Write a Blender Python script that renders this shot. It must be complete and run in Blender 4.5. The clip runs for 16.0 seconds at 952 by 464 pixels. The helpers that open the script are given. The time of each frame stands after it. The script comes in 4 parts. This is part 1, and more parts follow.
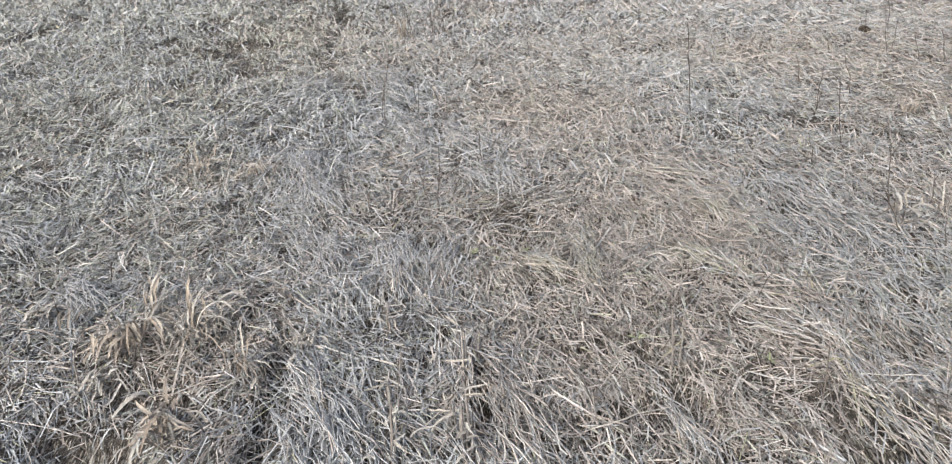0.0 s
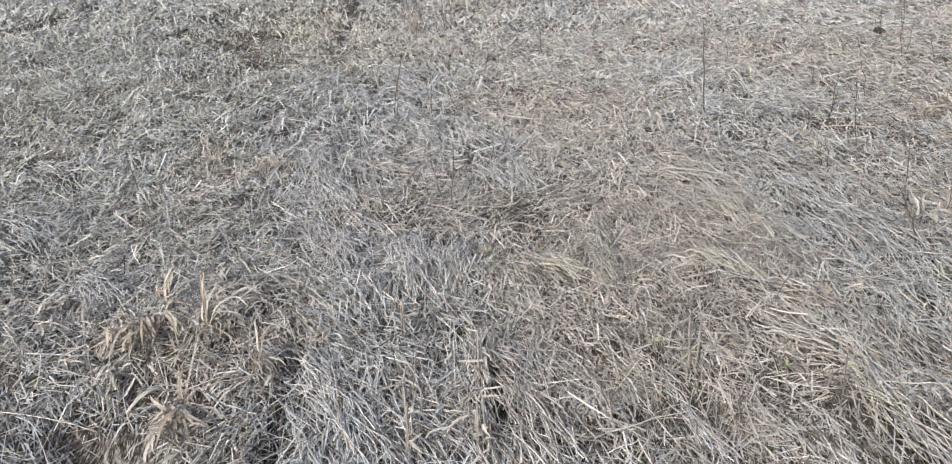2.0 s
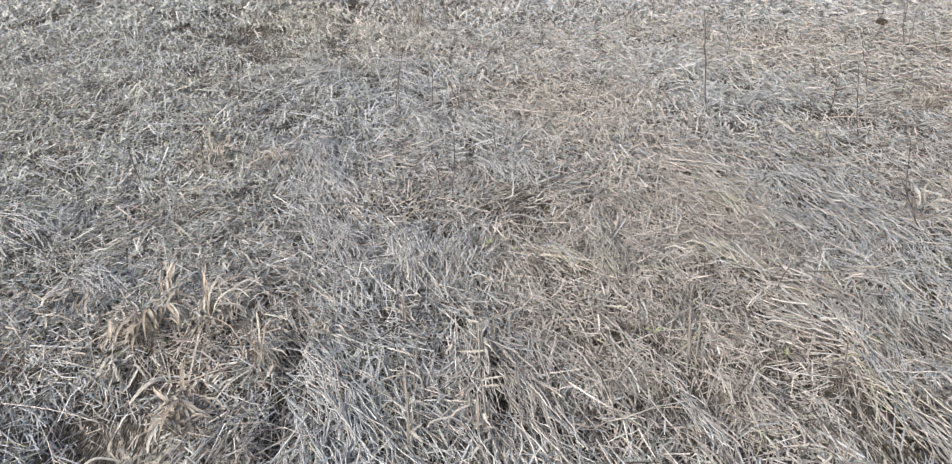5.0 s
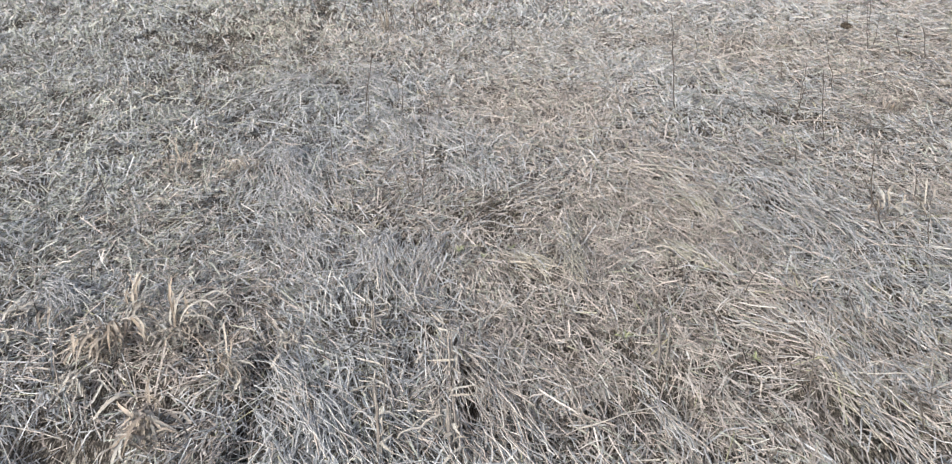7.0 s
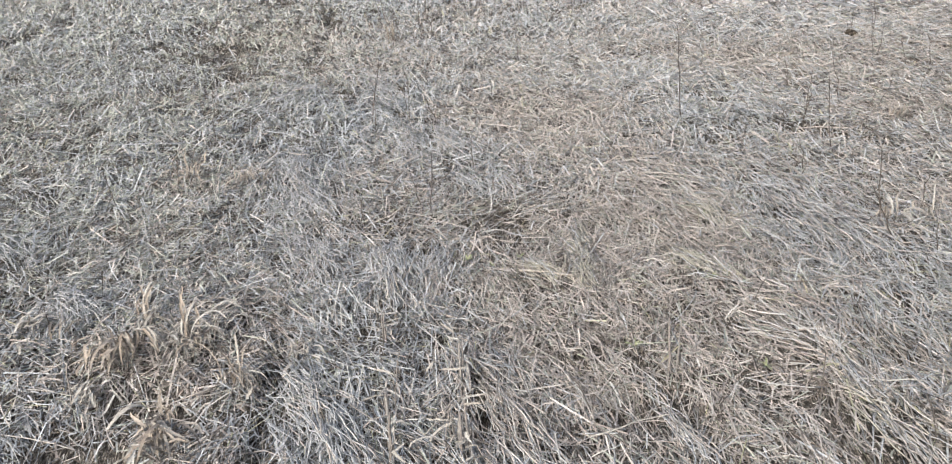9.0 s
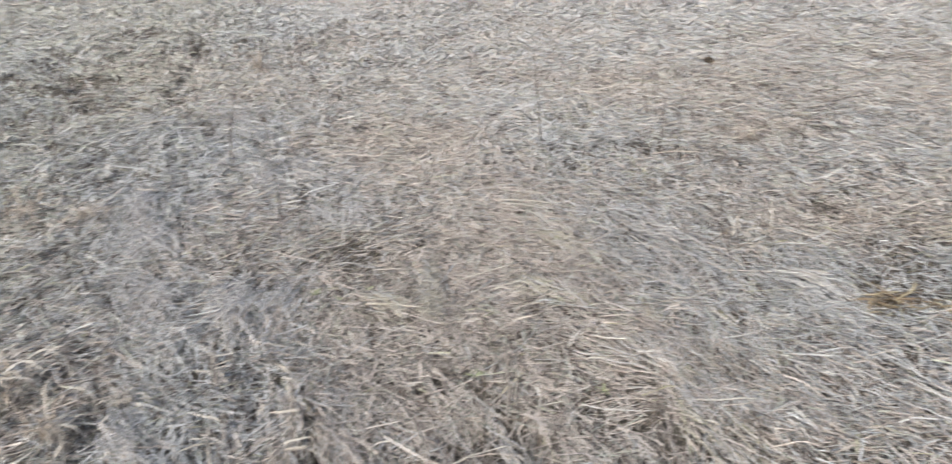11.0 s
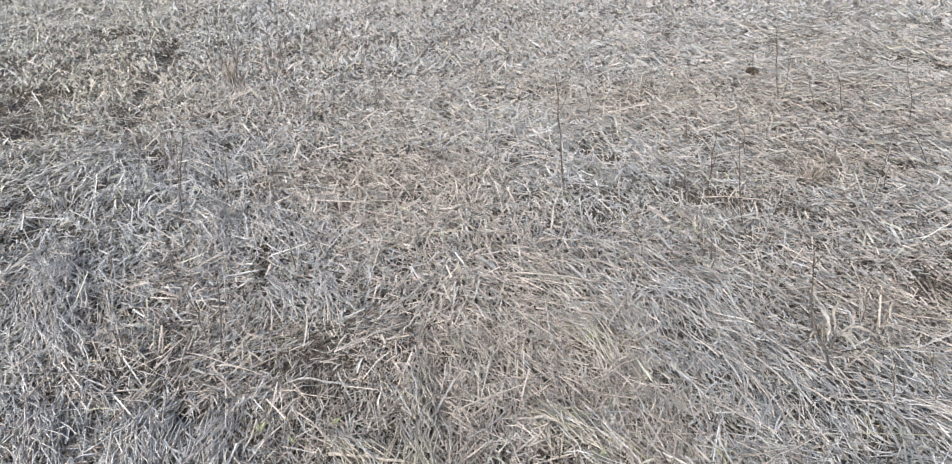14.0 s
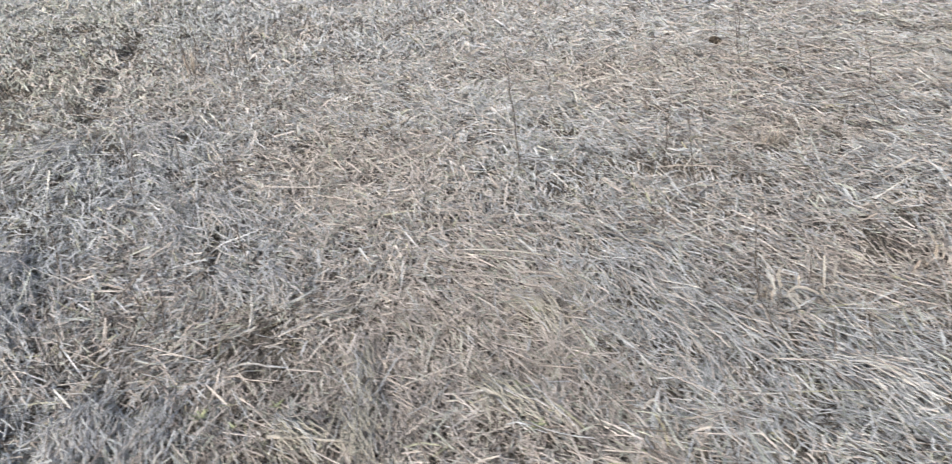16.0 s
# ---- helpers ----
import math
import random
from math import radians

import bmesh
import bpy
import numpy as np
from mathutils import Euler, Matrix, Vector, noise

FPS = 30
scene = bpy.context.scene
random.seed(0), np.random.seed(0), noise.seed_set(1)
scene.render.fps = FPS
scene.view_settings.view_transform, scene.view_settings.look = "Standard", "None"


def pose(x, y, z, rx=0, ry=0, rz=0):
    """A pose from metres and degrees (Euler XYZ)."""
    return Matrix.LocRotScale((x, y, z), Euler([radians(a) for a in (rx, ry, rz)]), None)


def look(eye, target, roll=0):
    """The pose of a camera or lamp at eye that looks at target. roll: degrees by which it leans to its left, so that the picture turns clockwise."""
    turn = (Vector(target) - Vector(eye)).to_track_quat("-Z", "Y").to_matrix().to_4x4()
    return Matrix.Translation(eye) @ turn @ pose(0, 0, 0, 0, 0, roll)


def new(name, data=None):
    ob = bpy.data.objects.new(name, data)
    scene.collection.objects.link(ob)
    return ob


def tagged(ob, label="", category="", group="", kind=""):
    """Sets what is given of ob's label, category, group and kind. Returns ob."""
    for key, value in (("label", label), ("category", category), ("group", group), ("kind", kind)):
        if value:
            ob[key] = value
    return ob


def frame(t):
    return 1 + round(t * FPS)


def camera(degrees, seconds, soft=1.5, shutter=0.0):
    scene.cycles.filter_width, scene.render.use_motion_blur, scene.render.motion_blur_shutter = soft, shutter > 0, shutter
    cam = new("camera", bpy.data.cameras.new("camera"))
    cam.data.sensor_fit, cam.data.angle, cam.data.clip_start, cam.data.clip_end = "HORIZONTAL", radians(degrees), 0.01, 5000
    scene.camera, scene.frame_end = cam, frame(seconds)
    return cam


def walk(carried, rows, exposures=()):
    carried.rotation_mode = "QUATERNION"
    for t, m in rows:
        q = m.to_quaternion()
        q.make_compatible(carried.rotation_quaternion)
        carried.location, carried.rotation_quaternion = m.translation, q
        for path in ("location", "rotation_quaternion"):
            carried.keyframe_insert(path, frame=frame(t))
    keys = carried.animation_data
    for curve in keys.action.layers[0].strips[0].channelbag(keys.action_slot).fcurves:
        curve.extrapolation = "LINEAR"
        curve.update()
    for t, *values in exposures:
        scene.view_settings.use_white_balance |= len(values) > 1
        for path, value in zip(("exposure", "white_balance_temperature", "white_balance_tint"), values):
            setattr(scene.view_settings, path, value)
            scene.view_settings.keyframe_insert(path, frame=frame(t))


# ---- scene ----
cam = camera(58.7, 16.0, soft=1.2, shutter=0.6)
PATH = [
    (0, (0.0960, -0.2020, 1.4910), (0.0470, 1.6150, 0.6580), -1.90),
    (0.5, (0.0820, -0.1950, 1.4970), (0.0290, 1.6210, 0.6610), -2.00),
    (1, (0.0690, -0.1920, 1.4980), (0.0140, 1.6220, 0.6590), -2.00),
    (1.5, (0.0600, -0.1880, 1.4980), (0.0020, 1.6260, 0.6570), -1.50),
    (2, (0.0540, -0.1820, 1.5010), (-0.0040, 1.6290, 0.6560), -1.10),
    (2.5, (0.0570, -0.1810, 1.5000), (-0.0060, 1.6290, 0.6510), -1.10),
    (3, (0.0520, -0.1860, 1.4970), (-0.0130, 1.6220, 0.6430), -1.00),
    (3.5, (0.0570, -0.1880, 1.4940), (-0.0130, 1.6180, 0.6390), -1.00),
    (4, (0.0610, -0.1880, 1.4910), (-0.0100, 1.6180, 0.6350), -1.30),
    (6.3, (0.0730, -0.2000, 1.4970), (0.0170, 1.6060, 0.6400), -1.70),
    (6.5, (0.0770, -0.1950, 1.4940), (0.0470, 1.6110, 0.6360), -1.60),
    (7, (0.0810, -0.1800, 1.4990), (0.0750, 1.6310, 0.6510), -1.30),
    (7.5, (0.0730, -0.1810, 1.4970), (0.0690, 1.6360, 0.6610), -1.30),
    (8, (0.0670, -0.1840, 1.4990), (0.0580, 1.6320, 0.6620), -1.30),
    (8.2, (0.0620, -0.1880, 1.5040), (0.0520, 1.6290, 0.6670), -1.40),
    (10.3, (0.1090, -0.1730, 1.4990), (0.0950, 1.6570, 0.6920), -2.40),
    (10.5, (0.1600, -0.1640, 1.4930), (0.1600, 1.6680, 0.6920), -2.50),
    (10.8, (0.2391, -0.1558, 1.4864), (0.3701, 1.6830, 0.7047), -1.23),
    (11, (0.2780, -0.1390, 1.4850), (0.4970, 1.6930, 0.7120), -0.60),
    (11.3, (0.3094, -0.0828, 1.4745), (0.6214, 1.7644, 0.6969), -0.72),
    (11.5, (0.3250, -0.0020, 1.4600), (0.6670, 1.8120, 0.6910), -0.70),
    (11.7, (0.3346, 0.1114, 1.4409), (0.6968, 1.9148, 0.6712), -0.89),
    (12, (0.3470, 0.2940, 1.4480), (0.8420, 2.0690, 0.6730), -0.50),
    (12.2, (0.3548, 0.3705, 1.4499), (0.9456, 2.1138, 0.6693), 0.19),
    (12.5, (0.3540, 0.4390, 1.4580), (0.9390, 2.1810, 0.6670), 0.20),
    (12.8, (0.3904, 0.5901, 1.4195), (0.8706, 2.3712, 0.6192), 0.11),
    (13, (0.4310, 0.6870, 1.4210), (0.7630, 2.4980, 0.6390), -0.40),
    (13.2, (0.4560, 0.7649, 1.4268), (0.6901, 2.5620, 0.6599), -0.61),
    (13.5, (0.4420, 0.8310, 1.4200), (0.6550, 2.6580, 0.6370), -0.20),
    (14, (0.3920, 0.8530, 1.4520), (0.5980, 2.6750, 0.6520), -0.50),
    (14.5, (0.3860, 0.8460, 1.4560), (0.5890, 2.6610, 0.6400), -1.00),
    (15, (0.4100, 0.8400, 1.4490), (0.6110, 2.6540, 0.6310), -1.70),
    (15.5, (0.4480, 0.8370, 1.4390), (0.6430, 2.6500, 0.6160), -2.80),
    (15.8, (0.5078, 0.8465, 1.4197), (0.7131, 2.6440, 0.5991), -2.95),
    (16, (0.5590, 0.8350, 1.4130), (0.7780, 2.6400, 0.5820), -2.90),
]
walk(cam, [(t, look(eye, target, roll)) for t, eye, target, roll in PATH], [(0.0, 0.84, 5800, 3), (8.0, 0.88, 5810, 3), (10.5, 0.91, 5820, 3), (12.0, 0.93, 5830, 4), (13.0, 0.91, 5800, 4), (14.0, 0.86, 5770, 4), (16.0, 0.88, 5800, 3)])

# ---- overcast daylight ----
world = bpy.data.worlds.new("overcast_sky")
scene.world = world
world.use_nodes = True
wn = world.node_tree.nodes
wl = world.node_tree.links
sky = wn.new("ShaderNodeTexSky")
sky.sky_type = "NISHITA"
sky.sun_disc = False
sky.sun_elevation = radians(37)
sky.sun_rotation = radians(205)
sky.air_density = 0.85
sky.dust_density = 6.0
sky.ozone_density = 0.6
wl.new(sky.outputs[0], wn["Background"].inputs[0])
wn["Background"].inputs[1].default_value = 0.11
sun = bpy.data.lights.new("sun", "SUN")
sun.energy, sun.angle, sun.color = 1.5, radians(13), (1.0, 0.97, 0.94)
sun_ob = new("sun", sun)
sun_ob.matrix_world = look((0, 0, 17.6), (9.9, 21.2, 0))

rng = np.random.default_rng(7)

# ---- materials ----


def node_material(name, rough=0.7, spec=0.3):
    m = bpy.data.materials.new(name)
    m.use_nodes = True
    nt = m.node_tree
    b = nt.nodes["Principled BSDF"]
    b.inputs["Roughness"].default_value = rough
    b.inputs["Specular IOR Level"].default_value = spec
    return m, nt, b


def ramp(nt, stops):
    r = nt.nodes.new("ShaderNodeValToRGB")
    e = r.color_ramp.elements
    e[0].position, e[0].color = stops[0][0], (*stops[0][1], 1)
    e[1].position, e[1].color = stops[-1][0], (*stops[-1][1], 1)
    for p, c in stops[1:-1]:
        k = e.new(p)
        k.color = (*c, 1)
    return r


def plant_material(name, tones, by_object=False, rough=0.62, spec=0.35, mottle=0.35, blotch=0.25):
    """Dead plant matter: a tone for each piece, fine fibre mottling, larger blotches of weathering, and a low relief."""
    m, nt, b = node_material(name, rough, spec)
    n, l = nt.nodes, nt.links
    if by_object:
        src = n.new("ShaderNodeObjectInfo").outputs["Random"]
    else:
        src = n.new("ShaderNodeNewGeometry").outputs["Random Per Island"]
    steps = [(i / max(1, len(tones) - 1), c) for i, c in enumerate(tones)]
    r = ramp(nt, steps)
    l.new(src, r.inputs[0])
    co = n.new("ShaderNodeTexCoord")
    fine = n.new("ShaderNodeTexNoise")
    fine.inputs["Scale"].default_value, fine.inputs["Detail"].default_value = 140, 3
    l.new(co.outputs["Object"], fine.inputs["Vector"])
    wide = n.new("ShaderNodeTexNoise")
    wide.inputs["Scale"].default_value, wide.inputs["Detail"].default_value = 9, 2
    l.new(co.outputs["Object"], wide.inputs["Vector"])
    f1 = n.new("ShaderNodeMapRange")
    f1.inputs[1].default_value, f1.inputs[2].default_value = 0.3, 0.75
    f1.inputs[3].default_value, f1.inputs[4].default_value = 1 + mottle * 0.5, 1 - mottle
    l.new(fine.outputs[0], f1.inputs[0])
    f2 = n.new("ShaderNodeMapRange")
    f2.inputs[1].default_value, f2.inputs[2].default_value = 0.3, 0.7
    f2.inputs[3].default_value, f2.inputs[4].default_value = 1 + blotch * 0.5, 1 - blotch
    l.new(wide.outputs[0], f2.inputs[0])
    mul = n.new("ShaderNodeMath")
    mul.operation = "MULTIPLY"
    l.new(f1.outputs[0], mul.inputs[0])
    l.new(f2.outputs[0], mul.inputs[1])
    vm = n.new("ShaderNodeVectorMath")
    vm.operation = "SCALE"
    l.new(r.outputs[0], vm.inputs[0])
    l.new(mul.outputs[0], vm.inputs["Scale"])
    l.new(vm.outputs[0], b.inputs["Base Color"])
    bump = n.new("ShaderNodeBump")
    bump.inputs["Strength"].default_value, bump.inputs["Distance"].default_value = 0.5, 0.002
    l.new(fine.outputs[0], bump.inputs["Height"])
    l.new(bump.outputs[0], b.inputs["Normal"])
    return m


TAN = [(0.302, 0.249, 0.212), (0.47, 0.398, 0.345), (0.565, 0.495, 0.435), (0.389, 0.325, 0.277), (0.625, 0.554, 0.492), (0.338, 0.28, 0.238)]
GREY = [(0.332, 0.320, 0.309), (0.525, 0.509, 0.496), (0.428, 0.414, 0.402), (0.61, 0.593, 0.578), (0.265, 0.255, 0.246), (0.505, 0.491, 0.480)]
PALE = [(0.60, 0.55, 0.485), (0.69, 0.645, 0.585), (0.555, 0.505, 0.44), (0.65, 0.605, 0.545)]
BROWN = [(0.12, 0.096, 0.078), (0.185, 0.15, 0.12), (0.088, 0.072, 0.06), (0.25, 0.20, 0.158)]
YELLOW = [(0.42, 0.395, 0.26), (0.48, 0.445, 0.32), (0.36, 0.345, 0.22), (0.46, 0.40, 0.26)]

M_TAN = plant_material("straw_tan", TAN)
M_GREY = plant_material("straw_weathered_grey", GREY, rough=0.62, spec=0.32)
M_PALE = plant_material("straw_bleached", PALE)
M_BROWN = plant_material("straw_dark_brown", BROWN, rough=0.8)
M_YELLOW = plant_material("straw_yellow", YELLOW)
M_OLIVE = plant_material("straw_olive_grey", [(0.39, 0.38, 0.31), (0.51, 0.497, 0.42), (0.31, 0.302, 0.24), (0.58, 0.563, 0.485)])
STRAWS = [M_TAN, M_GREY, M_PALE, M_BROWN, M_YELLOW, M_OLIVE]
M_SINGLE = plant_material("straw_single", TAN + GREY + PALE[2:3], by_object=True)
M_STALK = plant_material("weed_stalk_bark", [(0.10, 0.08, 0.068), (0.15, 0.12, 0.10), (0.12, 0.10, 0.085)], by_object=True, rough=0.8, spec=0.2)
M_LEAF = plant_material("dead_leaf_pale", [(0.39, 0.343, 0.29), (0.48, 0.436, 0.383), (0.33, 0.282, 0.23), (0.435, 0.39, 0.337)], by_object=True, blotch=0.4)
M_LEAFBROWN = plant_material("dead_leaf_brown", [(0.39, 0.322, 0.257), (0.31, 0.245, 0.188), (0.46, 0.397, 0.33), (0.25, 0.195, 0.148)], by_object=True, blotch=0.45)
M_SHEATH = plant_material("stalk_sheath", [(0.16, 0.135, 0.115), (0.24, 0.205, 0.178), (0.30, 0.268, 0.235)], by_object=True, rough=0.75)
M_GREEN = plant_material("seedling_green", [(0.27, 0.28, 0.14), (0.36, 0.35, 0.21), (0.22, 0.23, 0.12)], by_object=True, rough=0.5)
M_ORANGE = plant_material("straw_rust", [(0.17, 0.122, 0.076), (0.30, 0.225, 0.135), (0.10, 0.073, 0.052), (0.36, 0.295, 0.185), (0.22, 0.152, 0.09), (0.075, 0.056, 0.042)], by_object=True)


def soil_material():
    m, nt, b = node_material("soil_with_chaff", 0.95, 0.1)
    n, l = nt.nodes, nt.links
    co = n.new("ShaderNodeTexCoord")
    big = n.new("ShaderNodeTexNoise")
    big.inputs["Scale"].default_value, big.inputs["Detail"].default_value = 2.2, 4
    crumb = n.new("ShaderNodeTexNoise")
    crumb.inputs["Scale"].default_value, crumb.inputs["Detail"].default_value = 55, 6
    stretch = n.new("ShaderNodeMapping")
    stretch.inputs["Rotation"].default_value = (0, 0, radians(14))
    stretch.inputs["Scale"].default_value = (150, 22, 40)
    chaff = n.new("ShaderNodeTexNoise")
    chaff.inputs["Scale"].default_value, chaff.inputs["Detail"].default_value = 1.0, 4
    chaff.inputs["Distortion"].default_value = 1.6
    l.new(co.outputs["Object"], big.inputs["Vector"])
    l.new(co.outputs["Object"], crumb.inputs["Vector"])
    l.new(co.outputs["Object"], stretch.inputs["Vector"])
    l.new(stretch.outputs[0], chaff.inputs["Vector"])
    earth = ramp(nt, [(0.3, (0.042, 0.036, 0.031)), (0.55, (0.075, 0.062, 0.052)), (0.75, (0.12, 0.10, 0.085))])
    l.new(crumb.outputs[0], earth.inputs[0])
    dry = ramp(nt, [(0.25, (0.17, 0.14, 0.115)), (0.5, (0.31, 0.268, 0.222)), (0.75, (0.44, 0.395, 0.34))])
    l.new(crumb.outputs[0], dry.inputs[0])
    mask = n.new("ShaderNodeMapRange")
    mask.inputs[1].default_value, mask.inputs[2].default_value = 0.45, 0.57
    l.new(chaff.outputs[0], mask.inputs[0])
    mix = n.new("ShaderNodeMix")
    mix.data_type = "RGBA"
    l.new(mask.outputs[0], mix.inputs[0])
    l.new(earth.outputs[0], mix.inputs[6])
    l.new(dry.outputs[0], mix.inputs[7])
    l.new(mix.outputs[2], b.inputs["Base Color"])
    bump = n.new("ShaderNodeBump")
    bump.inputs["Strength"].default_value, bump.inputs["Distance"].default_value = 0.9, 0.012
    add = n.new("ShaderNodeMath")
    add.operation = "ADD"
    l.new(crumb.outputs[0], add.inputs[0])
    l.new(mask.outputs[0], add.inputs[1])
    l.new(add.outputs[0], bump.inputs["Height"])
    l.new(bump.outputs[0], b.inputs["Normal"])
    return m


M_SOIL = soil_material()


def clod_material():
    m, nt, b = node_material("damp_earth", 0.9, 0.15)
    n, l = nt.nodes, nt.links
    co = n.new("ShaderNodeTexCoord")
    a = n.new("ShaderNodeTexNoise")
    a.inputs["Scale"].default_value, a.inputs["Detail"].default_value = 38, 6
    l.new(co.outputs["Object"], a.inputs["Vector"])
    r = ramp(nt, [(0.3, (0.035, 0.028, 0.022)), (0.55, (0.08, 0.062, 0.046)), (0.8, (0.15, 0.12, 0.08))])
    l.new(a.outputs[0], r.inputs[0])
    l.new(r.outputs[0], b.inputs["Base Color"])
    bump = n.new("ShaderNodeBump")
    bump.inputs["Strength"].default_value, bump.inputs["Distance"].default_value = 1.0, 0.02
    l.new(a.outputs[0], bump.inputs["Height"])
    l.new(bump.outputs[0], b.inputs["Normal"])
    return m


M_CLOD = clod_material()

# ---- the lie of the land and of the straw ----
TABLES = [np.random.default_rng(40 + i).random((256, 256)) for i in range(8)]


def vnoise(x, y, cell, k):
    """Smooth value noise between 0 and 1, with that cell in metres."""
    x, y = np.asarray(x) / cell + 100.0, np.asarray(y) / cell + 100.0
    i, j = np.floor(x).astype(int), np.floor(y).astype(int)
    u, v = x - i, y - j
    u, v = u * u * (3 - 2 * u), v * v * (3 - 2 * v)
    t = TABLES[k]
    i0, i1, j0, j1 = i % 256, (i + 1) % 256, j % 256, (j + 1) % 256
    return (t[i0, j0] * (1 - u) + t[i1, j0] * u) * (1 - v) + (t[i0, j1] * (1 - u) + t[i1, j1] * u) * v


FURROWS = []


def furrow(x0, y0, x1, y1, depth, width):
    FURROWS.append((x0, y0, x1, y1, depth, width))


def furrow_depth(x, y):
    d = np.zeros_like(x)
    for x0, y0, x1, y1, depth, width in FURROWS:
        dx, dy = x1 - x0, y1 - y0
        s = np.clip(((x - x0) * dx + (y - y0) * dy) / (dx * dx + dy * dy), 0, 1)
        wob = 1.6 * width * (vnoise(x, y, 0.22, 6) - 0.42)
        r = np.hypot(x - x0 - s * dx, y - y0 - s * dy) + wob
        d += 1.15 * depth * np.exp(-((r / width) ** 2))
    return d


furrow(-1.15, 5.9, -1.42, 8.8, 0.05, 0.07)
furrow(-2.1, 5.8, -1.35, 6.1, 0.06, 0.07)
furrow(-2.3, 6.4, -1.7, 7.4, 0.06, 0.08)
furrow(-2.7, 7.6, -2.0, 9.4, 0.06, 0.09)
furrow(-1.00, 2.00, -0.96, 1.92, 0.045, 0.045)
furrow(2.15, 2.52, 2.55, 2.36, 0.06, 0.10)
furrow(2.36, 2.98, 2.42, 2.66, 0.05, 0.05)
furrow(0.50, 1.92, 0.58, 1.80, 0.04, 0.05)
furrow(-0.62, 2.25, -0.56, 1.50, 0.045, 0.035)
furrow(0.05, 2.0, 0.05, 1.45, 0.045, 0.022)
furrow(0.63, 1.95, 0.69, 1.60, 0.045, 0.028)
furrow(-1.45, 1.85, -1.05, 1.50, 0.048, 0.2)
furrow(-1.02, 1.66, -0.95, 1.62, 0.05, 0.06)
furrow(1.14, 1.80, 1.12, 1.62, 0.05, 0.06)
furrow(1.70, 4.50, 2.20, 4.15, 0.05, 0.09)
furrow(1.48, 5.22, 1.60, 5.10, 0.06, 0.07)
furrow(2.30, 3.45, 2.75, 3.00, 0.05, 0.09)
furrow(-1.05, 4.75, -1.20, 4.30, 0.05, 0.06)
furrow(-2.35, 5.6, -1.9, 5.75, 0.05, 0.09)
furrow(3.3, 6.5, 3.9, 6.1, 0.05, 0.08)
furrow(4.2, 7.2, 5.0, 6.6, 0.05, 0.09)
furrow(-4.29, 7.35, -4.02, 8.63, 0.050, 0.10)
furrow(-3.08, 6.51, -2.62, 6.89, 0.045, 0.07)
furrow(-1.35, 4.55, -1.31, 4.85, 0.050, 0.05)
furrow(1.57, 5.33, 1.65, 5.39, 0.055, 0.06)
furrow(1.87, 4.41, 2.02, 4.29, 0.050, 0.06)
furrow(2.13, 3.81, 2.24, 3.84, 0.050, 0.05)
furrow(1.06, 6.15, 1.12, 6.18, 0.050, 0.05)
furrow(-2.47, 7.24, -2.02, 6.94, 0.045, 0.08)
furrow(1.34, 3.66, 1.39, 3.62, 0.045, 0.04)
furrow(-2.43, 3.92, -2.34, 4.00, 0.045, 0.05)
furrow(-2.13, 3.77, -1.96, 3.52, 0.040, 0.05)
furrow(-2.07, 6.56, -1.90, 6.68, 0.050, 0.10)
furrow(-1.85, 5.98, -1.80, 6.16, 0.050, 0.08)
furrow(-1.26, 6.31, -1.18, 6.35, 0.060, 0.06)
furrow(-1.55, 7.92, -1.51, 7.98, 0.060, 0.06)
furrow(-1.48, 8.39, -1.47, 9.08, 0.050, 0.08)
furrow(1.56, 5.36, 1.64, 5.30, 0.055, 0.06)
furrow(1.06, 6.15, 1.12, 6.17, 0.050, 0.05)
furrow(1.49, 4.42, 1.52, 4.38, 0.050, 0.04)
furrow(2.24, 4.13, 2.26, 3.96, 0.050, 0.05)
furrow(4.57, 7.19, 4.63, 6.73, 0.050, 0.10)
furrow(2.80, 6.31, 2.74, 6.50, 0.050, 0.07)
furrow(3.09, 5.93, 3.15, 5.85, 0.050, 0.06)
furrow(1.76, 4.52, 1.82, 4.43, 0.040, 0.05)
furrow(-1.63, 7.89, -1.61, 8.00, 0.050, 0.05)
furrow(-1.46, 8.78, -1.46, 9.07, 0.050, 0.05)
furrow(-1.82, 6.11, -1.80, 6.27, 0.050, 0.05)
furrow(-1.59, 6.83, -1.56, 6.89, 0.050, 0.04)
furrow(-2.46, 7.57, -2.43, 7.72, 0.050, 0.06)
furrow(-1.28, 5.92, -1.23, 5.99, 0.050, 0.05)
furrow(-1.13, 6.18, -1.10, 6.28, 0.050, 0.04)
furrow(-2.02, 7.02, -1.99, 7.19, 0.050, 0.05)
furrow(-2.08, 7.91, -2.04, 8.08, 0.050, 0.05)
furrow(-1.23, 9.67, -1.22, 10.03, 0.050, 0.05)
furrow(-1.35, 4.70, -1.34, 4.82, 0.045, 0.04)
furrow(0.51, 9.30, 0.60, 9.42, 0.040, 0.04)
furrow(2.91, 8.23, 3.04, 8.27, 0.040, 0.05)
furrow(-1.30, 1.96, -1.28, 2.03, 0.045, 0.04)
furrow(-1.10, 1.95, -1.04, 1.91, 0.045, 0.04)
furrow(-0.85, 1.92, -0.81, 1.87, 0.040, 0.03)
furrow(-1.26, 2.13, -1.20, 2.07, 0.045, 0.04)
furrow(1.38, 2.15, 1.41, 2.09, 0.045, 0.04)
furrow(-0.35, 2.59, -0.31, 2.49, 0.035, 0.02)
furrow(-0.52, 1.91, -0.48, 1.79, 0.040, 0.03)
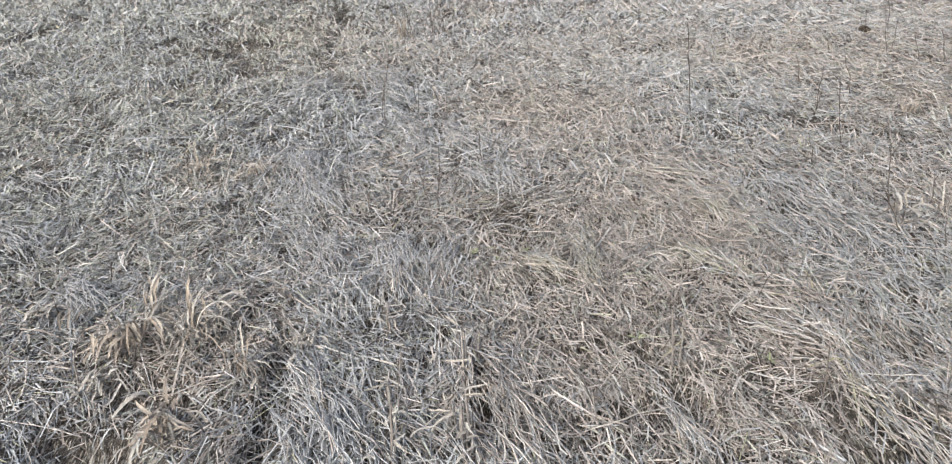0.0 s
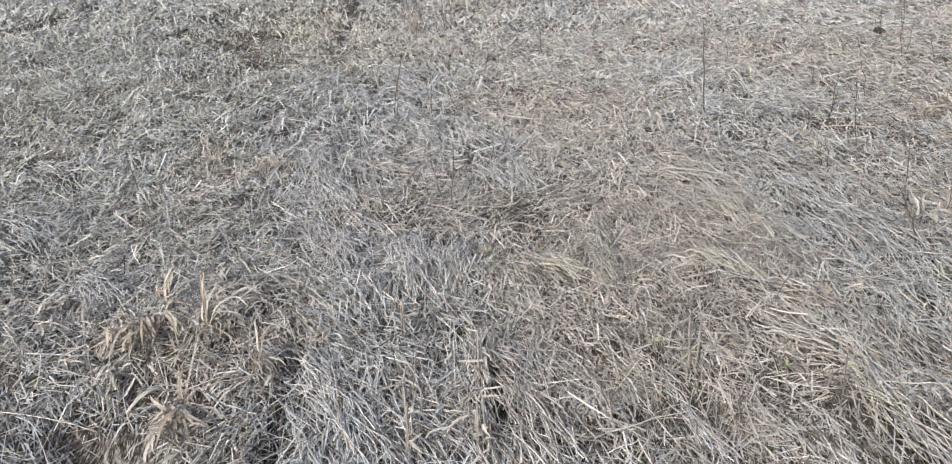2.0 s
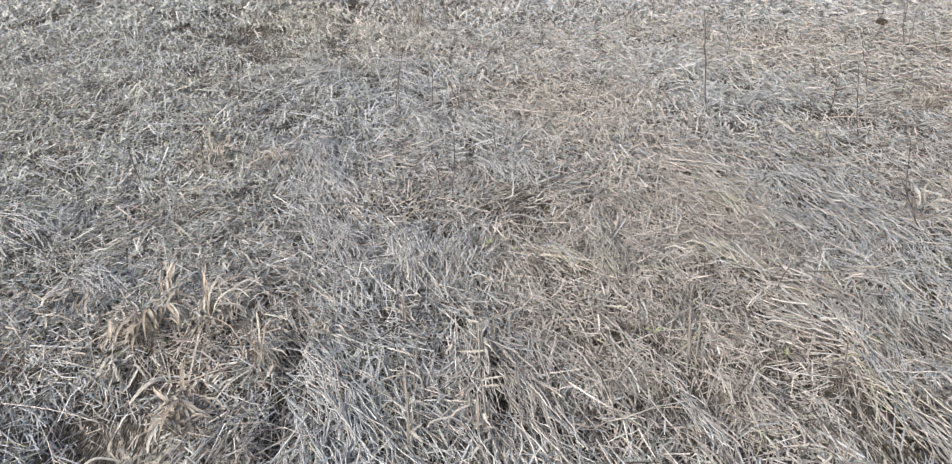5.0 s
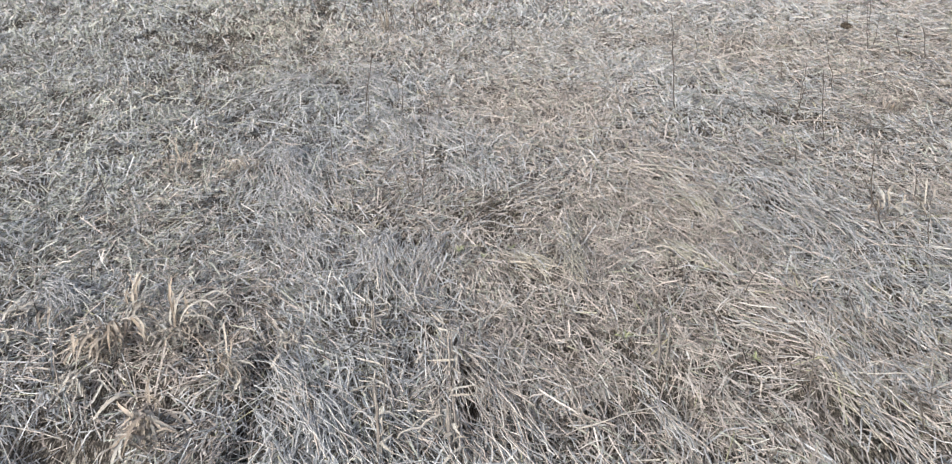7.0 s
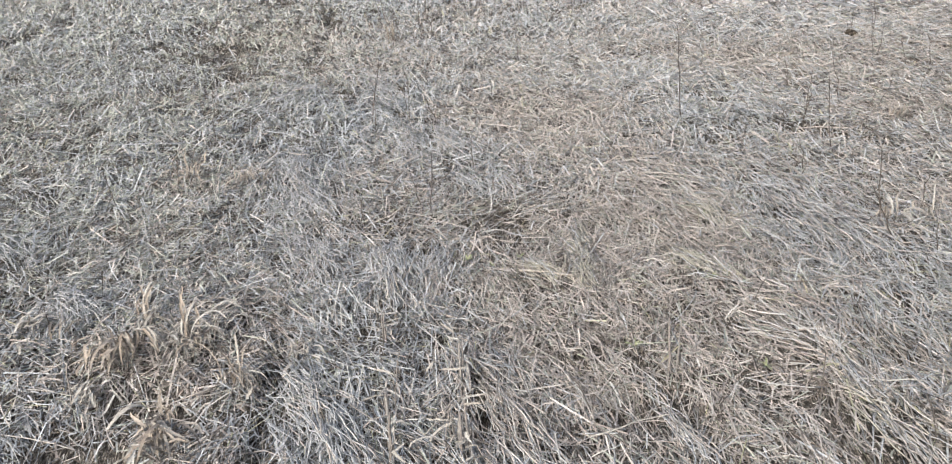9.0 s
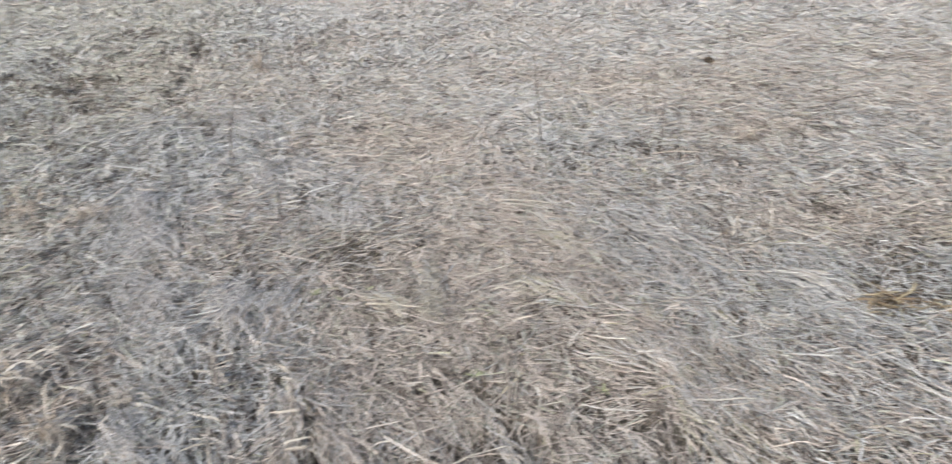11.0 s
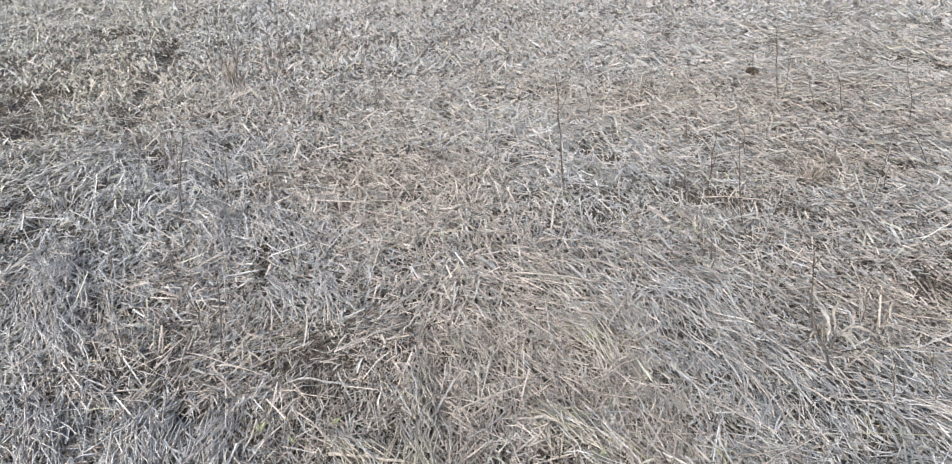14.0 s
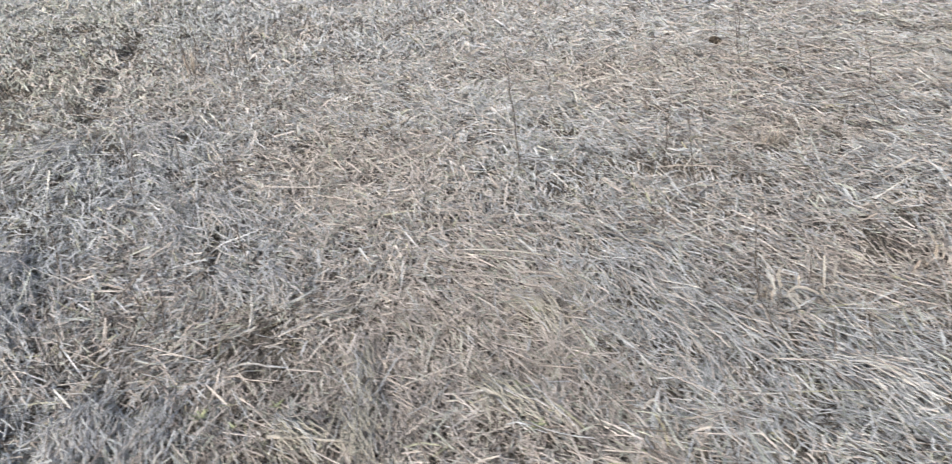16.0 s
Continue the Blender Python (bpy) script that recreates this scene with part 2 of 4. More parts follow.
furrow(1.22, 1.87, 1.22, 1.79, 0.045, 0.04)
furrow(1.04, 1.63, 1.05, 1.57, 0.045, 0.04)
furrow(1.25, 1.72, 1.24, 1.61, 0.045, 0.04)
furrow(1.03, 1.75, 1.03, 1.68, 0.040, 0.03)
furrow(1.61, 2.87, 1.61, 2.81, 0.040, 0.03)
furrow(1.68, 2.62, 1.67, 2.54, 0.040, 0.04)
furrow(1.33, 2.78, 1.32, 2.70, 0.035, 0.03)


def rough_ground(x, y):
    """The broken strip along the old furrows, 0 to 1."""
    return np.exp(-(((x + 2.7 + 0.25 * (y - 7.0)) / 1.3) ** 2) - ((y - 7.2) / 2.3) ** 2)


def relief(x, y):
    x, y = np.asarray(x, float), np.asarray(y, float)
    h = 0.05 * (vnoise(x, y, 1.3, 0) - 0.5) + 0.045 * (vnoise(x, y, 0.42, 1) - 0.5) + 0.022 * (vnoise(x, y, 0.16, 2) - 0.5)
    return h + 0.06 * rough_ground(x, y) * (vnoise(x, y, 0.21, 7) - 0.55) - 0.04 - furrow_depth(x, y)


SWATHS = []


def swath(x, y, r, degrees, hold):
    """Straw lies along one direction round a spot; hold: how strictly."""
    SWATHS.append((x, y, r, degrees, hold))


swath(-2.6, 5.1, 1.2, 62, 0.8)
swath(2.6, 5.0, 0.8, 112, 1.6)
swath(2.9, 6.3, 1.2, 128, 1.8)
swath(3.2, 5.1, 0.8, 114, 1.8)
swath(4.5, 7.4, 1.8, 137, 2.2)
swath(0.5, 6.4, 0.8, 147, 0.9)
swath(-2.3, 6.4, 1.0, 128, 0.6)
swath(3.0, 3.2, 0.8, 113, 0.8)
swath(-1.32, 1.80, 0.15, 125, 1.8)
swath(-0.99, 1.64, 0.13, 76, 1.0)
swath(-0.55, 1.69, 0.13, 82, 2.2)
swath(-0.71, 1.75, 0.13, 97, 1.0)
swath(-0.58, 2.53, 0.16, 115, 1.4)
swath(-0.52, 2.19, 0.14, 120, 2.6)
swath(-0.35, 2.67, 0.17, 99, 2.6)
swath(-0.19, 2.67, 0.17, 96, 1.8)
swath(-0.42, 1.86, 0.13, 122, 2.6)
swath(-0.29, 1.64, 0.13, 104, 2.2)
swath(-0.37, 1.75, 0.13, 116, 2.2)
swath(-0.01, 2.05, 0.13, 95, 2.6)
swath(0.10, 2.05, 0.13, 107, 2.6)
swath(0.06, 1.75, 0.13, 107, 2.6)
swath(0.29, 2.05, 0.13, 104, 1.4)
swath(0.27, 1.75, 0.13, 99, 1.0)
swath(0.46, 1.92, 0.13, 105, 1.4)
swath(0.16, 2.61, 0.16, 102, 1.8)
swath(0.47, 2.61, 0.16, 83, 2.2)
swath(0.17, 2.27, 0.14, 93, 1.4)
swath(0.48, 2.35, 0.15, 84, 1.0)
swath(0.65, 2.27, 0.14, 80, 2.2)
swath(0.81, 2.23, 0.14, 88, 1.4)
swath(0.49, 1.80, 0.13, 93, 2.6)
swath(0.61, 1.80, 0.13, 88, 2.6)
swath(0.73, 1.92, 0.13, 92, 1.4)
swath(1.00, 2.21, 0.15, 124, 1.6)
swath(1.12, 2.34, 0.16, 108, 1.8)
swath(1.00, 2.03, 0.14, 24, 0.8)
swath(1.27, 2.60, 0.17, 72, 1.4)
swath(1.37, 2.51, 0.17, 81, 1.4)
swath(1.34, 2.19, 0.15, 91, 2.6)
swath(1.38, 2.05, 0.15, 97, 2.6)
swath(1.21, 1.80, 0.13, 86, 2.6)
swath(1.04, 1.70, 0.13, 92, 1.8)
swath(1.15, 1.65, 0.13, 78, 1.4)
swath(-2.09, 3.81, 0.28, 108, 1.0)
swath(-1.92, 3.13, 0.23, 105, 2.2)
swath(-1.87, 2.78, 0.22, 129, 1.0)
swath(-1.57, 2.78, 0.20, 84, 1.0)
swath(-1.43, 3.13, 0.22, 102, 1.0)
swath(-1.11, 2.78, 0.19, 102, 1.0)
swath(-0.86, 3.87, 0.25, 103, 2.6)
swath(-0.71, 3.39, 0.22, 111, 2.6)
swath(-0.84, 3.46, 0.22, 99, 1.4)
swath(-0.64, 2.83, 0.18, 105, 1.4)
swath(-0.16, 4.23, 0.26, 98, 2.2)
swath(-0.07, 3.31, 0.21, 62, 1.4)
swath(-0.11, 3.05, 0.19, 66, 1.0)
swath(-0.39, 2.82, 0.18, 105, 2.2)
swath(-0.25, 2.82, 0.18, 99, 1.4)
swath(0.12, 2.82, 0.17, 113, 2.2)
swath(0.18, 2.71, 0.17, 106, 1.8)
swath(0.39, 2.92, 0.18, 73, 1.0)
swath(0.55, 3.04, 0.19, 81, 1.8)
swath(0.30, 4.12, 0.26, 105, 1.0)
swath(1.12, 4.20, 0.27, 89, 2.2)
swath(0.91, 4.31, 0.27, 118, 1.0)
swath(1.03, 3.74, 0.24, 119, 1.8)
swath(1.28, 3.57, 0.23, 104, 2.6)
swath(1.33, 3.28, 0.22, 99, 2.6)
swath(1.37, 3.03, 0.20, 87, 2.6)
swath(1.26, 2.75, 0.18, 83, 1.8)
swath(1.62, 3.35, 0.23, 101, 1.8)
swath(1.55, 3.99, 0.26, 100, 1.8)
swath(2.05, 3.72, 0.26, 109, 1.4)
swath(1.45, 2.65, 0.18, 93, 1.0)
swath(-1.16, 5.25, 0.34, 88, 1.4)
swath(-0.59, 5.23, 0.33, 103, 2.2)
swath(0.27, 4.92, 0.30, 128, 1.4)
swath(0.63, 4.78, 0.30, 126, 1.0)
swath(0.94, 4.89, 0.31, 90, 2.2)
swath(1.57, 4.50, 0.29, 95, 1.8)
swath(2.39, 6.73, 0.44, 100, 1.8)
swath(2.69, 6.49, 0.43, 88, 1.8)
swath(2.91, 5.71, 0.39, 77, 2.2)
swath(2.86, 5.24, 0.36, 91, 1.8)
swath(2.04, 4.49, 0.30, 86, 1.4)
swath(-0.64, 5.60, 0.35, 102, 2.6)
swath(-0.49, 5.06, 0.32, 105, 2.6)
swath(-1.10, 4.82, 0.31, 90, 1.8)
swath(-0.99, 4.13, 0.27, 91, 2.6)
swath(-0.78, 3.98, 0.25, 115, 1.8)
swath(-0.78, 3.60, 0.23, 100, 2.6)
swath(-0.12, 2.77, 0.17, 94, 1.8)
swath(-0.59, 4.37, 0.28, 103, 1.4)
swath(-0.15, 4.44, 0.28, 99, 2.6)
swath(-0.09, 3.82, 0.24, 97, 1.4)
swath(0.25, 4.52, 0.28, 86, 2.2)
swath(0.19, 3.88, 0.24, 103, 1.4)
swath(0.33, 3.56, 0.22, 43, 1.4)
swath(0.50, 2.96, 0.18, 81, 1.8)
swath(0.66, 3.22, 0.20, 100, 2.2)
swath(1.19, 3.21, 0.21, 91, 2.6)
swath(1.39, 3.19, 0.21, 90, 2.6)
swath(1.45, 3.69, 0.24, 106, 1.8)
swath(1.23, 2.85, 0.19, 80, 2.2)
swath(1.44, 2.82, 0.19, 82, 1.4)
swath(1.82, 3.43, 0.23, 102, 1.8)
swath(2.02, 3.44, 0.24, 105, 2.2)
swath(2.34, 4.11, 0.29, 92, 2.6)
swath(1.95, 2.75, 0.20, 102, 2.2)
swath(1.23, 4.96, 0.31, 110, 1.8)
swath(1.42, 4.83, 0.31, 114, 1.8)
swath(2.17, 6.50, 0.42, 103, 1.8)
swath(4.80, 7.47, 0.54, 106, 2.2)
swath(3.28, 5.02, 0.37, 88, 1.8)


def lie(x, y):
    """Mean direction (radians) and spread of the straw at a spot."""
    c, s, w = 0.15 * math.cos(radians(220)) + 0 * x, 0.15 * math.sin(radians(220)) + 0 * x, 0.3 + 0 * x
    for sx, sy, r, deg, hold in SWATHS:
        k = np.exp(-((x - sx) ** 2 + (y - sy) ** 2) / (r * r))
        c, s, w = c + k * hold * math.cos(radians(2 * deg)), s + k * hold * math.sin(radians(2 * deg)), w + k
    spread = 1.25 / (1 + 1.25 * np.hypot(c, s) / w)
    mean = 0.5 * np.arctan2(s, c)
    return mean + 0.3 * (vnoise(x, y, 0.5, 3) - 0.5) + 0.3 * (vnoise(x, y, 0.17, 6) - 0.5), spread


PATCHES = []


def patch(x, y, rx, ry, grey):
    """A patch where the straw is weathered grey (positive) or warm and reddish (negative)."""
    PATCHES.append((x, y, rx, ry, grey))


patch(-2.7, 5.4, 1.3, 1.1, 0.25)
patch(-1.9, 4.4, 0.7, 0.7, 0.35)
patch(-3.5, 7.5, 1.2, 1.5, 0.4)
patch(2.1, 4.5, 0.5, 0.6, 0.35)
patch(3.6, 7.5, 1.5, 1.2, -0.1)
patch(-0.85, 3.7, 0.22, 0.8, 0.7)
patch(-0.5, 5.2, 0.3, 0.7, 0.6)
patch(-2.05, 3.74, 0.5, 0.35, 0.7)
patch(-1.45, 2.52, 0.16, 0.14, 0.8)
patch(-2.0, 3.0, 0.3, 0.25, 0.6)
patch(-1.3, 1.7, 0.3, 0.3, 0.55)
patch(-0.38, 1.85, 0.22, 0.5, 0.6)
patch(-0.3, 2.6, 0.25, 0.5, 0.35)
patch(1.46, 3.1, 0.25, 0.7, 0.5)
patch(1.0, 5.4, 0.6, 0.7, 0.35)
patch(1.4, 4.6, 0.4, 0.4, 0.4)
patch(-0.9, 4.5, 0.3, 0.5, 0.5)
patch(-1.2, 5.2, 0.35, 0.4, 0.6)
patch(-0.1, 4.2, 0.3, 0.5, 0.5)
patch(2.0, 2.5, 0.5, 0.5, 0.5)
patch(2.7, 2.6, 0.5, 0.3, 0.7)
patch(-0.9, 9.0, 0.5, 1.2, 0.6)
patch(-2.3, 6.2, 0.8, 0.5, 0.5)
patch(3.4, 4.3, 0.6, 0.5, 0.4)
patch(-1.6, 3.4, 1.1, 2.2, 0.05)
patch(0.6, 2.6, 0.7, 1.1, -0.15)
patch(0.5, 2.7, 0.45, 0.6, -0.5)
patch(0.8, 2.2, 0.4, 0.5, -0.4)
patch(0.55, 4.9, 0.6, 0.7, -0.45)
patch(2.6, 4.7, 0.5, 0.3, -0.6)
patch(2.3, 3.3, 0.25, 0.2, -0.5)
patch(-1.35, 3.8, 0.35, 0.25, -0.55)
patch(-1.0, 2.1, 0.3, 0.35, -0.5)
patch(-1.5, 7.5, 1.0, 1.2, -0.4)
patch(0.9, 3.4, 0.35, 0.5, -0.4)
patch(2.0, 6.2, 0.8, 0.6, -0.35)
patch(2.9, 3.1, 0.4, 0.3, -0.3)


def greyness(x, y):
    g = 0.38 + 0.28 * np.clip((y - 4.5) / 4.0, 0, 1) + 0.35 * (vnoise(x, y, 0.7, 4) - 0.5)
    for px, py, rx, ry, k in PATCHES:
        g = g + k * np.exp(-(((x - px) / rx) ** 2) - ((y - py) / ry) ** 2)
    return np.clip(g, 0.04, 0.95)


BROWN_PATCHES = []


def brown_patch(x, y, rx, ry, share):
    """A patch where more (or, below zero, less) of the straw is dark brown."""
    BROWN_PATCHES.append((x, y, rx, ry, share))


brown_patch(-1.6, 7.8, 0.7, 1.4, 0.14)
brown_patch(-2.2, 6.0, 0.7, 0.7, 0.10)
brown_patch(1.0, 1.85, 0.25, 0.22, 0.16)
brown_patch(1.32, 1.62, 0.12, 0.22, 0.18)
brown_patch(0.62, 2.35, 0.3, 0.25, 0.10)
brown_patch(0.35, 2.8, 0.3, 0.2, 0.08)
brown_patch(-0.75, 2.05, 0.15, 0.35, 0.12)
brown_patch(-1.1, 2.1, 0.2, 0.2, 0.08)
brown_patch(-0.9, 1.7, 0.15, 0.2, 0.08)
brown_patch(-1.3, 1.75, 0.3, 0.25, 0.08)
brown_patch(-0.25, 1.9, 0.06, 0.6, 0.14)
brown_patch(0.0, 1.9, 0.05, 0.5, 0.14)
brown_patch(2.35, 2.75, 0.2, 0.3, 0.18)
brown_patch(2.2, 4.6, 0.5, 0.4, 0.10)
brown_patch(0.2, 3.2, 0.4, 0.25, 0.10)
brown_patch(-1.4, 3.8, 0.2, 0.2, 0.06)
brown_patch(1.0, 3.3, 0.4, 0.5, -0.22)
brown_patch(0.6, 4.2, 0.5, 0.5, -0.15)
brown_patch(0.45, 3.0, 0.25, 0.3, -0.12)
brown_patch(1.5, 5.6, 0.8, 0.8, -0.12)
brown_patch(-0.5, 4.6, 0.4, 0.7, -0.12)


def brown_share(x, y):
    k = 0 * x
    for px, py, rx, ry, share in BROWN_PATCHES:
        k = k + share * np.exp(-(((x - px) / rx) ** 2) - ((y - py) / ry) ** 2)
    return np.minimum(k, 0.25)


# ---- strands ----


def unit(v):
    return v / np.maximum(np.linalg.norm(v, axis=-1, keepdims=True), 1e-9)


def strands(name, P, W, roll, which, materials, sides=3, owner=None):
    """One mesh of many strands. P: centre lines (n, k, 3); W: half widths (n, k); sides 2: a flat ribbon, 3 or more: a round stem."""
    n, k, _ = P.shape
    t = unit(np.gradient(P, axis=1))
    up = np.zeros_like(t)
    up[..., 2] = 1
    steep = np.abs(t[..., 2]) > 0.9
    up[steep] = (1, 0, 0)
    a = unit(np.cross(t, up))
    b = np.cross(a, t)
    q = np.arange(sides) * (2 * math.pi / sides)
    ang = roll[:, None, None] + q[None, None, :]
    V = P[:, :, None, :] + W[:, :, None, None] * (np.cos(ang)[..., None] * a[:, :, None, :] + np.sin(ang)[..., None] * b[:, :, None, :])
    V = V.reshape(-1, 3)
    idx = np.arange(n * k * sides).reshape(n, k, sides)
    ring = 1 if sides == 2 else sides
    quads = np.stack([np.stack([idx[:, :-1, s], idx[:, 1:, s], idx[:, 1:, (s + 1) % sides], idx[:, :-1, (s + 1) % sides]], -1) for s in range(ring)], 2)
    nf = n * (k - 1) * ring
    quads = quads.reshape(nf, 4).astype(np.int32)
    me = bpy.data.meshes.new(name)
    me.vertices.add(len(V))
    me.vertices.foreach_set("co", V.astype(np.float32).ravel())
    me.loops.add(nf * 4)
    me.loops.foreach_set("vertex_index", quads.ravel())
    me.polygons.add(nf)
    me.polygons.foreach_set("loop_start", np.arange(0, nf * 4, 4, dtype=np.int32))
    me.polygons.foreach_set("material_index", np.repeat(which, (k - 1) * ring).astype(np.int32))
    me.polygons.foreach_set("use_smooth", np.ones(nf, dtype=bool))
    for m in materials:
        me.materials.append(m)
    me.update(calc_edges=True)
    ob = new(name, me)
    if owner:
        ob.parent = owner
    return ob


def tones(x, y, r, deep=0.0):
    """Which straw material each strand takes; deep: how far down in the mat it lies, 0 to 1; the deeper, the more
    strands are dark brown.
    """
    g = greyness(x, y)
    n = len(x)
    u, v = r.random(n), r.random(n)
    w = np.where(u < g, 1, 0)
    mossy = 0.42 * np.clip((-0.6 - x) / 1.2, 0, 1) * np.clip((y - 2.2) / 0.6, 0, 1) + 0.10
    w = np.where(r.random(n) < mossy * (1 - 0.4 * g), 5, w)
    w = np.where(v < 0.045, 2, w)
    w = np.where(v > 0.95 - 0.26 * deep * deep - brown_share(x, y), 3, w)
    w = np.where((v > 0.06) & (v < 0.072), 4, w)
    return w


def reach(x, y):
    return np.hypot(x - 0.3, y - 0.3)


def bare(x, y):
    """Where the mat is thin and the soil shows, 0 to 1."""
    holes = np.clip((vnoise(x, y, 0.11, 5) - 0.58) * 3.0, 0, 0.7)
    clods = rough_ground(x, y) * np.clip((0.60 - vnoise(x, y, 0.21, 7)) * 2.6, 0, 0.55)
    return np.clip(holes + clods + furrow_depth(x, y) * 13, 0, 0.93)


def scatter(n, x0, x1, y0, y1, chance, r):
    x, y = r.uniform(x0, x1, n), r.uniform(y0, y1, n)
    keep = r.random(n) < chance(x, y)
    return x[keep], y[keep]


def lay(name, x, y, r, k, sides, thick, layer, size=1.0, label=""):
    """Strands lying on the ground, one over the other: long and straight where the straw is combed, short, curled and tilted where it is tangled."""
    n = len(x)
    d = reach(x, y)
    mean, spread = lie(x, y)
    combed = np.clip((0.85 - spread) / 0.5, 0, 1)
    away = np.clip((d - 2.2) / 2.0, 0, 1)
    th = mean + spread * r.normal(0, 1, n)
    wild = r.random(n) < 0.42 - 0.14 * combed
    th = np.where(wild, math.pi / 2 + r.normal(0, 0.85, n), th)
    pick = r.random(n) + 0.16 * combed
    L = np.where(pick < 0.5, r.uniform(0.022, 0.06, n), np.where(pick < 0.95, r.uniform(0.05, 0.11, n), r.uniform(0.11, 0.19, n)))
    L = L * size * (0.92 + 0.25 * combed - 0.30 * away)
    far = 1 + 0.075 * np.clip(d - 3.0, 0, 8)
    W = thick * r.uniform(0.6, 1.35, n) * far * (1.06 - 0.16 * combed)
    u = np.linspace(-0.5, 0.5, k)[None, :]
    curl = np.where(r.random(n) < (0.03 + 0.2 * (1 - combed)) * (sides == 2), 0.14, 0.008)
    bend = (r.normal(0, 1, n) * curl)[:, None] * (4 * u * u) * L[:, None]
    kink = r.normal(0, 0.003, (n, k)) * L[:, None] * (np.abs(u) < 0.45)
    px = x[:, None] + np.cos(th)[:, None] * L[:, None] * u - np.sin(th)[:, None] * (bend + kink)
    py = y[:, None] + np.sin(th)[:, None] * L[:, None] * u + np.cos(th)[:, None] * (bend + kink)
    g = relief(px, py)
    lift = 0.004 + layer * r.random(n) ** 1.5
    tilt = np.clip(r.normal(0, 1, n) * (0.12 + (0.16 + 0.20 * away) * (1 - 0.75 * combed)), -1.2, 1.2)
    arch = np.where(r.random(n) < 0.12 + 0.2 * (1 - combed), 1, 0)[:, None] * (0.25 - u * u) * 0.45 * L[:, None]
    h = lift[:, None] + tilt[:, None] * L[:, None] * u + 0.3 * (np.abs(tilt) * L)[:, None] + r.normal(0, 0.008, (n, k)) * L[:, None] + arch
    pz = g.mean(axis=1, keepdims=True) * 0.5 + g * 0.5 + np.maximum(h, 0.002)
    taper = np.where(np.abs(u) > 0.45, 0.9, 1.0)
    P = np.stack([px, py, pz], -1)
    roll = r.normal(0, 0.5, n) if sides == 2 else r.uniform(0, 6.28, n)
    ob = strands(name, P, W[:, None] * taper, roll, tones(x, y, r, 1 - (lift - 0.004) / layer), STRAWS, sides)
    return tagged(ob, label, "straw", kind="stuff")

# ---- ground ----
core_x = np.concatenate([np.arange(-9, -4.5, 0.13), np.arange(-4.5, 5.5, 0.06), np.arange(5.5, 11.01, 0.13)])
core_y = np.concatenate([np.arange(-4, 1.0, 0.13), np.arange(1.0, 9.4, 0.06), np.arange(9.4, 18.01, 0.13)])
out = 0.12 * 1.28 ** np.arange(1, 32)
gx = np.concatenate([core_x[0] - np.cumsum(out)[::-1], core_x, core_x[-1] + np.cumsum(out)])
gy = np.concatenate([core_y[0] - np.cumsum(out)[::-1], core_y, core_y[-1] + np.cumsum(out)])
X, Y = np.meshgrid(gx, gy)
Z = relief(X, Y)
nx, ny = len(gx), len(gy)
ids = np.arange(nx * ny).reshape(ny, nx)
me = bpy.data.meshes.new("ground")
me.from_pydata(np.stack([X.ravel(), Y.ravel(), Z.ravel()], 1).tolist(), [], np.stack([ids[:-1, :-1], ids[:-1, 1:], ids[1:, 1:], ids[1:, :-1]], -1).reshape(-1, 4).tolist())
me.polygons.foreach_set("use_smooth", np.ones(len(me.polygons), dtype=bool))
me.materials.append(M_SOIL)
tagged(new("ground", me), "brown field soil strewn with straw chaff", "ground", kind="structure")

# ---- the straw mat ----
def thick_part(x, y):
    """1 where the mat is thickest, fading to 0 over a few metres towards the rest of the field."""
    side = (np.abs(x - 0.5 - 0.14 * y) - 1.3 - 0.66 * np.maximum(y, 0)) / 2.2
    back = (1.25 - y) / 1.3
    return np.clip(1 - np.maximum(side, 0) - np.maximum(back, 0), 0, 1) ** 1.5


r1 = np.random.default_rng(11)
NEAR = 10200.0


def want(x, y):
    d = reach(x, y)
    full = NEAR * np.minimum(1, (2.9 / np.maximum(d, 0.1)) ** 0.95)
    return full * thick_part(x, y) * (1 - bare(x, y))


# near: round stems and crushed ribbons
def mat(count, x0, x1, y0, y1, third, k_round, k_flat, thick, size, where):
    x, y = scatter(int(count * (x1 - x0) * (y1 - y0)), x0, x1, y0, y1, lambda x, y: want(x, y) / count, r1)
    h = int(len(x) * third)
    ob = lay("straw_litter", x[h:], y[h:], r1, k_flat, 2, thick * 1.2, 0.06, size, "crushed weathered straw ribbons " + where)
    if h:
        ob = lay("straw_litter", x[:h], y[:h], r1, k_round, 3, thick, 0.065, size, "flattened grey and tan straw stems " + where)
    return ob


mat_near = mat(NEAR, -3.6, 4.9, -0.9, 3.5, 0.6, 2, 3, 0.00190, 0.85, "lying on soil")
mat(NEAR * 0.62, -6.0, 8.0, 3.5, 7.0, 0.35, 2, 2, 0.00225, 0.95, "lying on soil")
mat(NEAR * 0.28, -9, 13, 7.0, 15.5, 0.0, 2, 2, 0.0027, 1.0, "across the far field")
# the rest of the field, all round
x, y = scatter(430000, -10, 13, -6, 18, lambda x, y: (1 - bare(x, y)) * (1 - thick_part(x, y)), r1)
lay("straw_litter", x, y, r1, 2, 2, 0.0047, 0.06, 1.5, "crushed straw strewn over the outer field")


